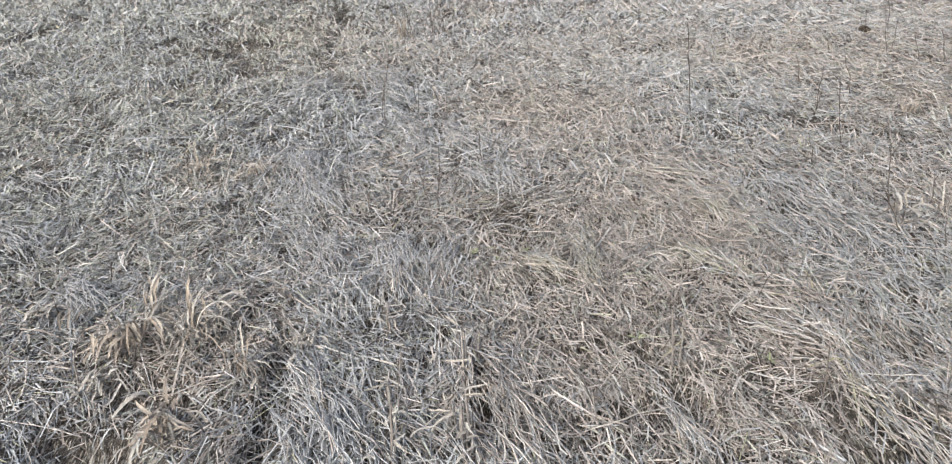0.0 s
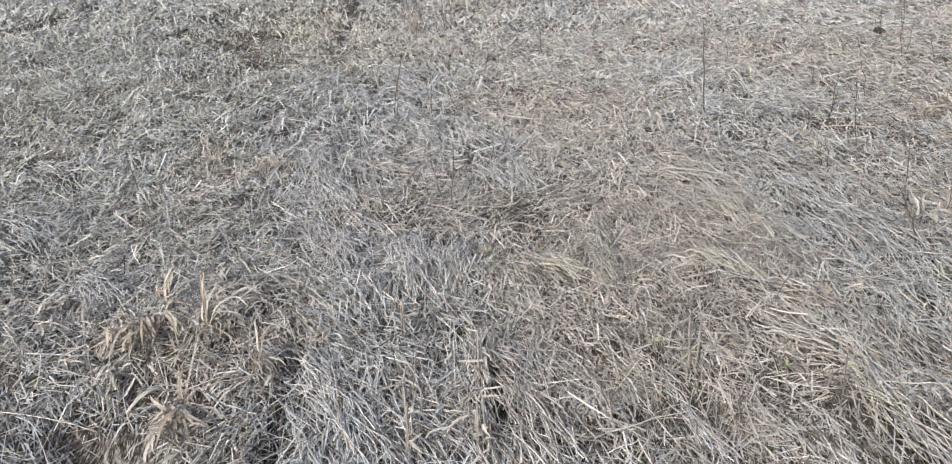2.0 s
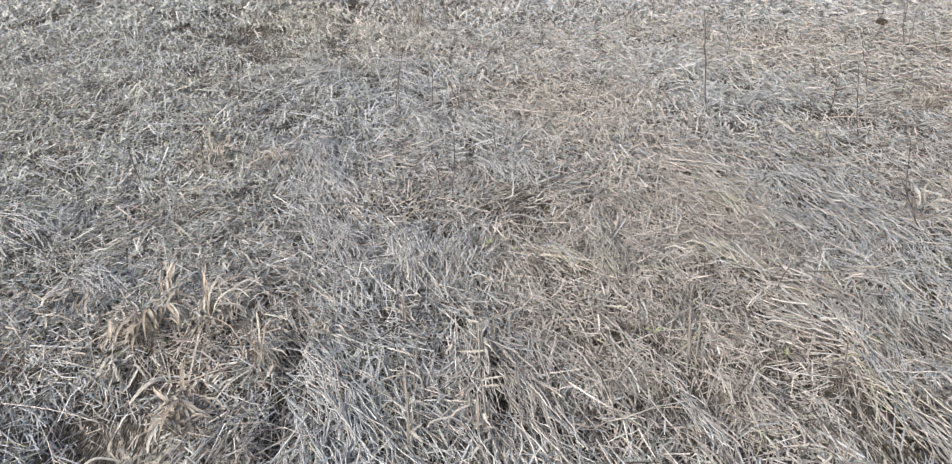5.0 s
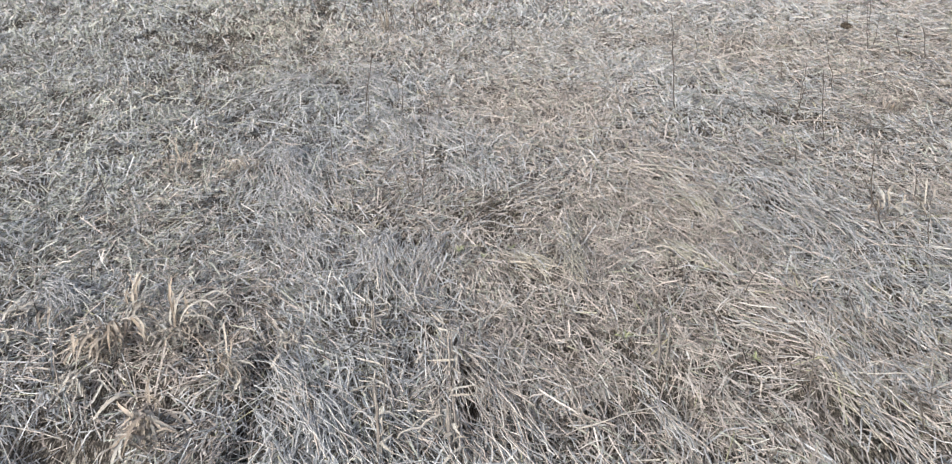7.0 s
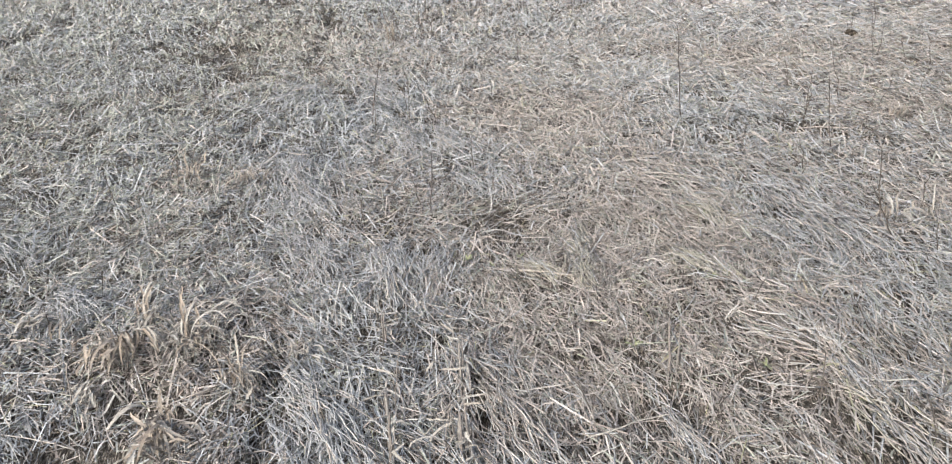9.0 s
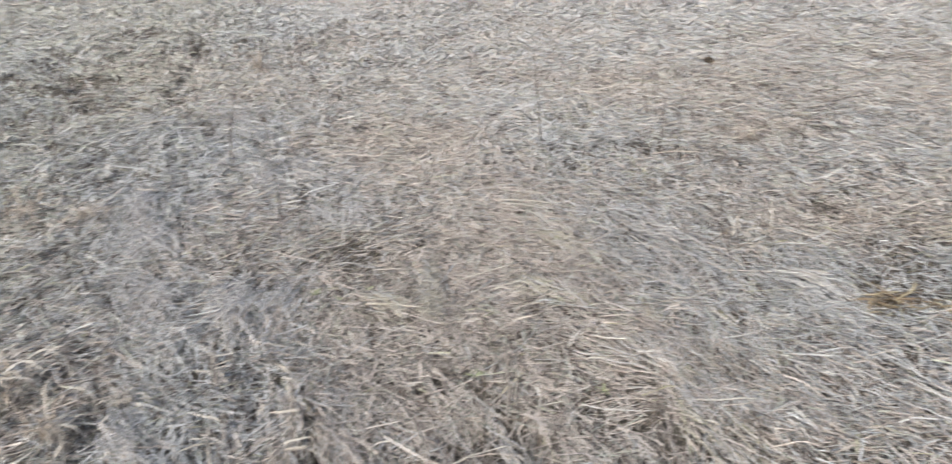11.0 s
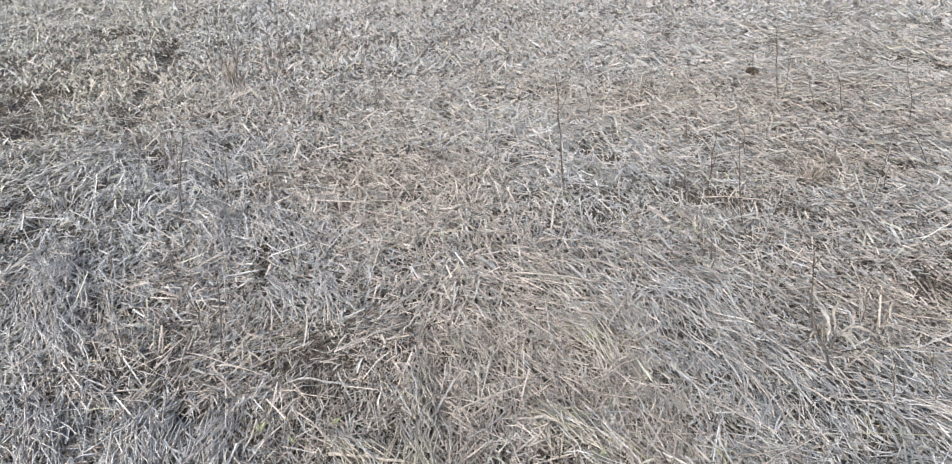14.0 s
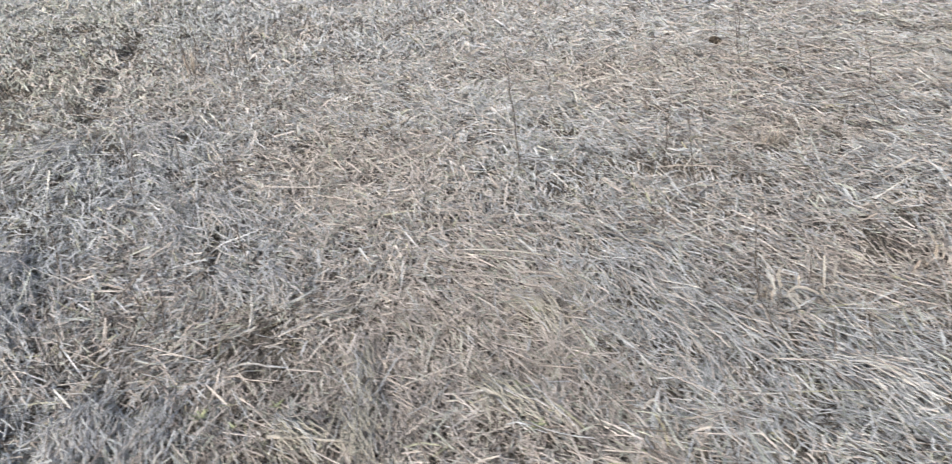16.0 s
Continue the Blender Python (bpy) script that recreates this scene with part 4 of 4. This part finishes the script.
# ---- single fallen leaves ----
def fallen_leaf(x, y, heading, l, half, rise, label):
    pts = []
    for i in range(9):
        u = i / 8
        pts.append((l * (u - 0.5) * math.cos(radians(heading)) + random.gauss(0, 0.002), l * (u - 0.5) * math.sin(radians(heading)) + 0.012 * math.sin(3 * u), 0.076 + rise * math.sin(math.pi * u) + random.gauss(0, 0.002)))
    bm = bmesh.new()
    blade(bm, pts, half * 0.75, 0.6, random.uniform(-0.9, 0.9))
    ob = part("fallen_leaf", bm, M_LEAF)
    ob.location = (x, y, float(relief(x, y)))
    return tagged(ob, label, "dead leaf", "fallen dead leaves")


LEAF = "bleached curled dead leaf lying on straw"
fallen_leaf(-0.84, 2.40, 8, 0.10, 0.0085, 0.02, LEAF + ", cream white")
fallen_leaf(-0.98, 1.83, 50, 0.13, 0.010, 0.03, LEAF + ", twisted and silvery")
fallen_leaf(-1.50, 2.34, 20, 0.10, 0.008, 0.02, LEAF)
fallen_leaf(-1.16, 1.97, 70, 0.09, 0.008, 0.02, LEAF + ", cream white")
fallen_leaf(-1.13, 1.95, 110, 0.08, 0.007, 0.02, LEAF)
fallen_leaf(-0.19, 1.72, 10, 0.08, 0.006, 0.03, LEAF)
fallen_leaf(-0.05, 1.71, 20, 0.10, 0.007, 0.03, LEAF)
fallen_leaf(-0.10, 1.67, 5, 0.11, 0.006, 0.02, LEAF)
fallen_leaf(0.02, 1.57, 30, 0.10, 0.008, 0.02, LEAF)
fallen_leaf(-0.20, 2.56, 0, 0.07, 0.005, 0.01, LEAF)
fallen_leaf(-0.15, 2.48, 40, 0.06, 0.006, 0.01, LEAF)
fallen_leaf(-0.10, 2.04, 30, 0.05, 0.007, 0.015, LEAF)
fallen_leaf(-0.64, 1.93, 60, 0.05, 0.009, 0.01, LEAF + ", small and white")
fallen_leaf(-0.27, 2.25, 140, 0.06, 0.006, 0.02, LEAF)
fallen_leaf(-0.55, 2.05, 60, 0.07, 0.006, 0.02, LEAF)
fallen_leaf(0.95, 2.16, 160, 0.09, 0.006, 0.01, LEAF)
fallen_leaf(0.80, 2.75, 150, 0.10, 0.009, 0.01, LEAF + ", yellowish")
fallen_leaf(0.12, 3.05, 175, 0.15, 0.007, 0.01, LEAF + ", long and pale")


# ---- lying twigs and thick stalks ----
def lying_stalk(name, x0, y0, x1, y1, radius, material, label, category, up=0.06):
    bm = bmesh.new()
    n = 7
    cx, cy = (x0 + x1) / 2, (y0 + y1) / 2
    pts = [((x0 - cx) * (1 - 2 * u) + random.gauss(0, 0.003), (y0 - cy) * (1 - 2 * u) + random.gauss(0, 0.003), up + 0.01 * math.sin(3 * u)) for u in (i / (n - 1) for i in range(n))]
    tube(bm, pts, [radius * random.uniform(0.85, 1.1) * (1 - 0.25 * i / n) for i in range(n)], 7)
    ob = part(name, bm, material)
    ob.location = (cx, cy, float(relief(cx, cy)))
    return tagged(ob, label, category)


lying_stalk("twig", 0.84, 3.68, 1.14, 3.56, 0.0035, M_LEAF, "long pale brown twig lying across straw", "twig")
lying_stalk("twig", 3.45, 5.31, 3.78, 5.43, 0.006, M_STALK, "bent dark twig lying on straw", "twig")
lying_stalk("thick_stalk", 0.20, 2.72, 0.43, 2.64, 0.0059, M_LEAF, "thick pale hollow stalk lying on straw", "stalk")
lying_stalk("thick_stalk", -1.35, 1.98, -1.12, 1.91, 0.0014, M_LEAF, "long pale stalk lying over grey straw", "stalk", 0.08)
lying_stalk("thick_stalk", -0.85, 1.86, -0.66, 1.95, 0.0015, M_LEAF, "long pale stalk lying over grey straw", "stalk", 0.08)
lying_stalk("thick_stalk", 0.35, 1.70, 0.62, 1.80, 0.0023, M_LEAF, "long pale stalk lying across combed straw", "stalk", 0.07)
lying_stalk("thick_stalk", -0.11, 1.72, 0.08, 2.0, 0.0018, M_LEAF, "long pale stalk lying across combed straw", "stalk", 0.08)
lying_stalk("thick_stalk", 0.45, 3.35, 0.62, 3.85, 0.0026, M_LEAF, "long pale stalk lying across tan straw", "stalk", 0.07)

# ---- earth clod ----
bm = bmesh.new()
bmesh.ops.create_icosphere(bm, subdivisions=4, radius=0.037)
for v in bm.verts:
    q = v.co.copy()
    d = noise.noise(q * 24) * 0.5 + noise.noise(q * 70) * 0.3 + noise.noise(q * 160) * 0.12
    v.co *= 1 + d
    v.co.z = v.co.z * 0.8 + 0.02
    v.co.x *= 1.1 + 3.0 * v.co.z
clod = part("earth_clod", bm, M_CLOD)
clod.location = (3.08, 6.68, float(relief(3.08, 6.68)) + 0.055)
tagged(clod, "dark brown crumbly clod of earth on straw", "earth clod")


# ---- green seedlings ----
def seedling(x, y, leaves, size, label):
    thing = tagged(base("seedling", x, y, 0.060), label, "seedling", "green seedlings")
    for i in range(leaves):
        az = 6.28 * i / leaves + random.uniform(-0.4, 0.4)
        l = 0.62 * size * random.uniform(0.5, 1.2)
        bm = bmesh.new()
        up = random.uniform(0.3, 1.1)
        blade(bm, [(l * u * math.cos(az), l * u * math.sin(az), l * up * (u - 0.4 * u * u)) for u in (0, 0.25, 0.5, 0.75, 1)], l * random.uniform(0.07, 0.13), 0.4, random.uniform(-0.8, 0.8))
        part("leaf", bm, M_GREEN, thing)


for x_, y_, k_, s_ in ((0.0, 2.88, 9, 0.055), (0.10, 2.81, 5, 0.04), (-0.34, 2.84, 9, 0.05), (0.21, 2.89, 6, 0.045), (0.90, 2.80, 8, 0.05), (0.91, 2.60, 6, 0.045), (-1.18, 2.06, 5, 0.05), (0.93, 2.02, 6, 0.05), (1.19, 1.90, 5, 0.05), (2.87, 3.02, 7, 0.06), (0.55, 2.17, 7, 0.05), (1.03, 3.20, 7, 0.05)):
    seedling(x_, y_, k_, s_, "small yellowish green seedling sprouting between straw")


# ---- single straw pieces, shared by bunches, heap and mat ----
def straw_piece_mesh(k, l, radius, bend):
    bm = bmesh.new()
    pts = [(l * (u - 0.5), bend * l * (4 * (u - 0.5) ** 2) + random.gauss(0, 0.003), random.gauss(0, 0.003)) for u in (i / 4 for i in range(5))]
    tube(bm, pts, [radius * random.uniform(0.8, 1.1) for _ in pts], 5)
    me = bpy.data.meshes.new("straw")
    bm.to_mesh(me)
    bm.free()
    return me


def lay_piece(me, parent, x, y, z, turn, tilt):
    ob = new("straw", me)
    ob.parent = parent
    ob.matrix_basis = pose(x, y, z, 0, tilt, turn)
    return ob


def proto_set(material, count, l0, l1, r0, r1_):
    made = []
    for q in range(count):
        me = straw_piece_mesh(q, l0 + (l1 - l0) * q / (count - 1), random.uniform(r0, r1_), random.gauss(0, 0.015))
        me.materials.append(material)
        made.append(me)
    return made


SILVER = [(0.41, 0.386, 0.365), (0.555, 0.526, 0.50), (0.48, 0.453, 0.43), (0.60, 0.57, 0.541), (0.345, 0.323, 0.304)]
M_ONE_GREY = plant_material("straw_piece_grey", SILVER, by_object=True, rough=0.62, spec=0.32)
M_ONE_TAN = plant_material("straw_piece_tan", TAN + PALE[2:], by_object=True)
P_GREY = proto_set(M_ONE_GREY, 8, 0.08, 0.20, 0.0014, 0.0023)
P_YELLOW = proto_set(plant_material("straw_piece_yellow", [(0.45, 0.40, 0.315), (0.51, 0.46, 0.38), (0.38, 0.33, 0.25), (0.54, 0.49, 0.41)], by_object=True), 6, 0.08, 0.22, 0.0013, 0.0022)
P_TAN = proto_set(M_ONE_TAN, 8, 0.08, 0.20, 0.0014, 0.0023)


# ---- bunches of combed straw ----
def bunch(x0, y0, x1, y1, w0, w1, n, grey, hump, label, warm=None):
    """Straw stems lodged together: rooted in a narrow line, fanning out."""
    thing = tagged(base("straw_bunch", x0, y0), label, "straw bunch", "lodged straw bunches")
    ox, oy, oz = thing.location
    dx, dy = x1 - x0, y1 - y0
    l = math.hypot(dx, dy)
    ax, ay = dx / l, dy / l
    for _ in range(int(n * 1.15)):
        a = max(-1.1, min(1.1, random.gauss(0, 0.45)))
        s = random.uniform(0.05, 0.95)
        off = (w0 + (w1 - w0) * s) * a
        px, py = x0 + ax * l * s - ay * off, y0 + ay * l * s + ax * off
        turn = math.degrees(math.atan2(ay, ax) + math.atan((w1 - w0) * a / l) + random.gauss(0, 0.17 if hump > 0.04 else 0.27))
        slope = hump * math.pi / l * math.cos(math.pi * s)
        z = float(relief(px, py)) + 0.056 + random.uniform(0, 0.026) + hump * math.sin(math.pi * s) * (1 - 0.7 * abs(a))
        lay_piece(random.choice(P_GREY if random.random() < grey else warm or P_TAN), thing, px - ox, py - oy, z - oz, turn, -math.degrees(slope) + random.gauss(0, 4))
    return thing


B_GREY, B_TAN = "bunch of combed weathered grey straw lodged flat", "bunch of combed tan straw lodged flat"
bunch(-0.96, 4.28, -0.68, 3.12, 0.09, 0.19, 200, 0.85, 0.03, B_GREY + ", fanning out")
bunch(-0.77, 5.95, -0.46, 4.92, 0.05, 0.22, 110, 0.8, 0.03, B_GREY)
bunch(-0.22, 4.65, -0.02, 4.0, 0.05, 0.16, 80, 0.7, 0.03, B_GREY)
bunch(-0.38, 4.6, -0.3, 3.95, 0.05, 0.14, 60, 0.7, 0.02, B_GREY)
bunch(1.46, 3.6, 1.50, 2.55, 0.14, 0.24, 110, 0.55, 0.02, B_GREY)
bunch(1.18, 2.07, 1.24, 1.45, 0.05, 0.12, 50, 0.4, 0.02, B_TAN)
bunch(1.16, 2.07, 0.98, 2.30, 0.05, 0.12, 16, 0.3, 0.01, B_TAN + ", bleached")
bunch(1.16, 2.07, 1.22, 2.35, 0.02, 0.12, 40, 0.5, 0.02, B_GREY)
bunch(-0.04, 2.15, 0.06, 1.45, 0.03, 0.09, 70, 0.35, 0.02, B_TAN)
bunch(0.02, 2.1, 0.22, 1.42, 0.05, 0.17, 70, 0.15, 0.03, B_TAN + ", fanning out")
bunch(-0.58, 2.1, -0.28, 1.42, 0.04, 0.22, 130, 0.8, 0.03, B_GREY + ", fanning out")
bunch(0.56, 1.98, 0.66, 1.4, 0.03, 0.10, 50, 0.4, 0.02, B_GREY)
B_YELLOW = "bunch of yellowish straw lying in tan straw"
bunch(0.46, 3.12, 0.44, 2.55, 0.03, 0.10, 70, 0.15, 0.02, B_YELLOW, P_YELLOW)
bunch(1.14, 1.95, 1.24, 1.70, 0.05, 0.07, 16, 0.1, 0.02, B_YELLOW, P_YELLOW)
bunch(1.0, 3.32, 1.05, 3.12, 0.06, 0.10, 30, 0.1, 0.02, B_YELLOW, P_YELLOW)
bunch(0.82, 2.86, 0.88, 2.62, 0.05, 0.10, 34, 0.15, 0.02, B_YELLOW, P_YELLOW)
bunch(0.22, 2.80, 0.32, 2.62, 0.04, 0.08, 30, 0.2, 0.02, B_YELLOW, P_YELLOW)
bunch(2.75, 3.05, 2.98, 2.98, 0.05, 0.10, 30, 0.2, 0.02, B_YELLOW, P_YELLOW)
bunch(-0.36, 2.98, -0.34, 2.70, 0.04, 0.09, 40, 0.6, 0.02, B_GREY)
bunch(-0.10, 3.0, -0.12, 2.62, 0.04, 0.10, 40, 0.6, 0.02, B_GREY)
bunch(-0.62, 3.05, -0.55, 2.65, 0.06, 0.12, 60, 0.7, 0.02, B_GREY)
bunch(0.15, 3.75, 0.20, 3.35, 0.05, 0.12, 50, 0.75, 0.02, B_GREY)
bunch(-0.05, 3.75, 0.05, 3.45, 0.05, 0.12, 40, 0.75, 0.02, B_GREY)
bunch(1.85, 2.75, 1.95, 2.45, 0.10, 0.16, 60, 0.7, 0.03, B_GREY)
bunch(-2.3, 3.85, -1.95, 3.5, 0.10, 0.2, 32, 0.9, 0.03, B_GREY)
bunch(-1.52, 2.62, -1.36, 2.40, 0.04, 0.1, 45, 0.95, 0.02, B_GREY)
bunch(-2.15, 3.2, -1.85, 2.85, 0.10, 0.15, 45, 0.85, 0.03, B_GREY)
bunch(-1.0, 5.5, -1.35, 4.9, 0.06, 0.2, 60, 0.85, 0.03, B_GREY)
bunch(2.6, 2.75, 3.1, 2.45, 0.12, 0.25, 30, 0.8, 0.02, B_GREY)
bunch(1.6, 2.4, 1.9, 1.7, 0.15, 0.3, 30, 0.6, 0.01, B_GREY)
bunch(-0.32, 2.95, -0.26, 2.4, 0.06, 0.13, 80, 0.6, 0.02, B_GREY)
bunch(-0.93, 4.10, -0.69, 3.23, 0.07, 0.12, 60, 0.85, 0.015, B_GREY + ", fanning out")
bunch(-0.75, 3.11, -0.64, 2.78, 0.06, 0.12, 50, 0.85, 0.015, B_GREY)
bunch(-0.28, 3.01, -0.27, 2.73, 0.06, 0.12, 45, 0.70, 0.015, B_GREY)
bunch(-0.19, 4.75, -0.09, 4.10, 0.03, 0.08, 30, 0.50, 0.015, B_GREY)


# ---- rust-coloured rotting heap: two lumps of wet leaf and straw beside a hollow ----
heap = tagged(base("rotting_straw_heap", 2.30, 2.40), "rust brown and yellow rotting straw in a hollow", "straw heap")
heap_meshes = []
for i in range(6):
    me = straw_piece_mesh(i, random.uniform(0.06, 0.2), random.uniform(0.0016, 0.0034), random.gauss(0, 0.08))
    me.materials.append(M_ORANGE)
    heap_meshes.append(me)
for cx, cy, wide, deep, count, pale in ((-0.12, 0.07, 0.065, 0.030, 60, 0.08), (0.12, -0.09, 0.085, 0.05, 130, 0.16)):
    for i in range(count):
        lay_piece(random.choice(P_YELLOW if random.random() < pale else heap_meshes), heap, cx + random.gauss(0, wide), cy - 0.4 * random.gauss(0, wide) + random.gauss(0, deep), random.uniform(0.02, 0.11), random.gauss(-15, 42), random.gauss(0, 14))
    for i in range(7):
        bent_leaf(heap, cx + random.gauss(0, wide), cy + random.gauss(0, deep), random.choice((170, 350)) + random.gauss(0, 30), random.uniform(0.08, 0.16), random.uniform(10, 40), random.uniform(-40, 0), random.uniform(0.004, 0.009), M_ORANGE, 0.075, random.uniform(-30, 30))


# ---- single straws of the mat that lie on top ----
protos = []
for i in range(12):
    me = straw_piece_mesh(i, 0.11 + 0.015 * i, random.uniform(0.0013, 0.0022), random.gauss(0, 0.07))
    me.materials.append(M_SINGLE)
    protos.append(me)
r2 = np.random.default_rng(23)
px_, py_ = scatter(900, -1.9, 2.2, 1.3, 3.3, lambda x, y: (thick_part(x, y) > 0.9) * 1.0, r2)
px_, py_ = px_[:220], py_[:220]
mean_, spread_ = lie(px_, py_)
for x_, y_, m_, s_ in zip(px_, py_, mean_, spread_):
    turn = math.degrees(m_ + 0.8 * s_ * r2.normal())
    lay_piece(protos[int(r2.integers(12))], mat_near, float(x_), float(y_), float(relief(x_, y_)) + float(r2.uniform(0.045, 0.075)), turn, float(r2.normal(0, 4)))


def top_straw(x0, y0, x1, y1):
    """A straw that lies clear on top of the mat, from one end to the other."""
    l = math.hypot(x1 - x0, y1 - y0)
    me = straw_piece_mesh(0, l, random.uniform(0.0012, 0.0020), random.gauss(0, 0.012))
    me.materials.append(M_TOP)
    z0, z1 = float(relief(x0, y0)), float(relief(x1, y1))
    lay_piece(me, mat_near, (x0 + x1) / 2, (y0 + y1) / 2, (z0 + z1) / 2 + 0.072, math.degrees(math.atan2(y1 - y0, x1 - x0)), -math.degrees(math.atan2(z1 - z0, l)))


M_TOP = plant_material("straw_top_pale", PALE[::2] + TAN[1:3], by_object=True)
top_straw(-0.177, 2.468, -0.044, 2.444)
top_straw(-0.428, 1.913, -0.334, 1.903)
top_straw(-0.292, 1.772, -0.199, 1.829)
top_straw(-0.051, 1.701, 0.027, 1.819)
top_straw(0.039, 1.749, 0.112, 1.559)
top_straw(0.044, 2.111, 0.175, 1.910)
top_straw(0.136, 2.151, 0.218, 1.790)
top_straw(0.059, 1.875, 0.137, 2.043)
top_straw(0.150, 2.387, 0.231, 2.608)
top_straw(0.005, 2.038, 0.046, 1.784)
top_straw(0.306, 1.681, 0.368, 1.738)
top_straw(0.336, 1.625, 0.428, 1.672)
top_straw(0.105, 2.734, 0.217, 2.397)
top_straw(0.228, 2.398, 0.307, 2.537)
top_straw(0.271, 2.118, 0.322, 1.980)
top_straw(0.364, 1.795, 0.316, 2.048)
top_straw(0.156, 2.115, 0.193, 1.911)
top_straw(-1.289, 1.753, -1.121, 1.525)
top_straw(-1.429, 1.835, -1.102, 1.744)
top_straw(-1.356, 1.910, -1.422, 2.106)
top_straw(-0.847, 1.783, -0.777, 1.841)
top_straw(-0.973, 2.008, -0.929, 2.159)
top_straw(-0.745, 1.802, -0.642, 1.760)
top_straw(0.519, 2.108, 0.524, 1.922)
top_straw(0.648, 1.926, 0.651, 1.748)
top_straw(0.672, 1.865, 0.622, 1.543)
top_straw(0.888, 2.290, 0.963, 2.395)
top_straw(0.963, 2.395, 1.050, 2.454)
top_straw(0.948, 2.175, 1.110, 2.090)
top_straw(1.021, 2.234, 1.097, 2.107)
top_straw(0.914, 1.903, 1.019, 1.938)
top_straw(1.197, 1.976, 1.233, 1.663)
top_straw(1.215, 1.883, 1.235, 1.613)
top_straw(1.168, 1.943, 1.383, 1.931)
top_straw(0.516, 1.663, 0.643, 1.748)
top_straw(0.444, 1.919, 0.524, 1.663)
top_straw(0.738, 1.808, 0.746, 1.620)
top_straw(0.481, 2.106, 0.535, 2.163)
top_straw(0.457, 1.714, 0.443, 1.584)
top_straw(-0.462, 2.024, -0.332, 1.894)
top_straw(-0.275, 1.773, -0.136, 1.639)
top_straw(-0.497, 2.335, -0.337, 2.028)
top_straw(-0.364, 2.724, -0.249, 2.385)
top_straw(-0.246, 2.726, -0.180, 2.432)
top_straw(-0.219, 1.636, -0.146, 1.467)
top_straw(-0.504, 1.707, -0.478, 1.889)
top_straw(-0.594, 1.718, -0.450, 1.627)
top_straw(0.476, 2.742, 0.463, 2.448)
top_straw(0.523, 2.743, 0.511, 2.405)
top_straw(0.430, 2.741, 0.396, 2.402)
top_straw(0.333, 3.373, 0.553, 3.672)
top_straw(0.050, 3.033, 0.196, 2.991)
top_straw(0.823, 3.651, 1.104, 3.529)
top_straw(-0.133, 3.983, 0.029, 3.796)
top_straw(0.470, 3.168, 0.496, 2.896)
top_straw(0.202, 3.198, 0.477, 3.408)
top_straw(0.861, 3.453, 1.094, 3.338)
top_straw(1.229, 3.084, 1.310, 2.870)
top_straw(1.590, 3.667, 1.656, 3.363)
top_straw(1.660, 3.036, 1.697, 2.766)
top_straw(2.027, 3.320, 1.864, 3.014)
top_straw(1.300, 2.488, 1.550, 2.612)
top_straw(1.519, 2.847, 1.616, 3.116)
top_straw(-0.262, 3.249, 0.004, 3.112)
top_straw(-0.762, 3.889, -0.498, 3.656)
top_straw(-0.689, 3.087, -0.633, 3.290)
top_straw(-0.496, 3.275, -0.268, 3.108)
top_straw(0.353, 3.512, 0.373, 3.922)
top_straw(0.566, 2.888, 0.828, 2.988)
top_straw(0.699, 3.143, 0.641, 2.943)
top_straw(0.901, 2.980, 0.931, 3.193)
top_straw(1.639, 3.608, 2.048, 3.782)
top_straw(1.066, 2.834, 1.088, 2.609)
top_straw(1.289, 2.810, 1.407, 2.627)
top_straw(0.991, 2.970, 1.191, 3.088)
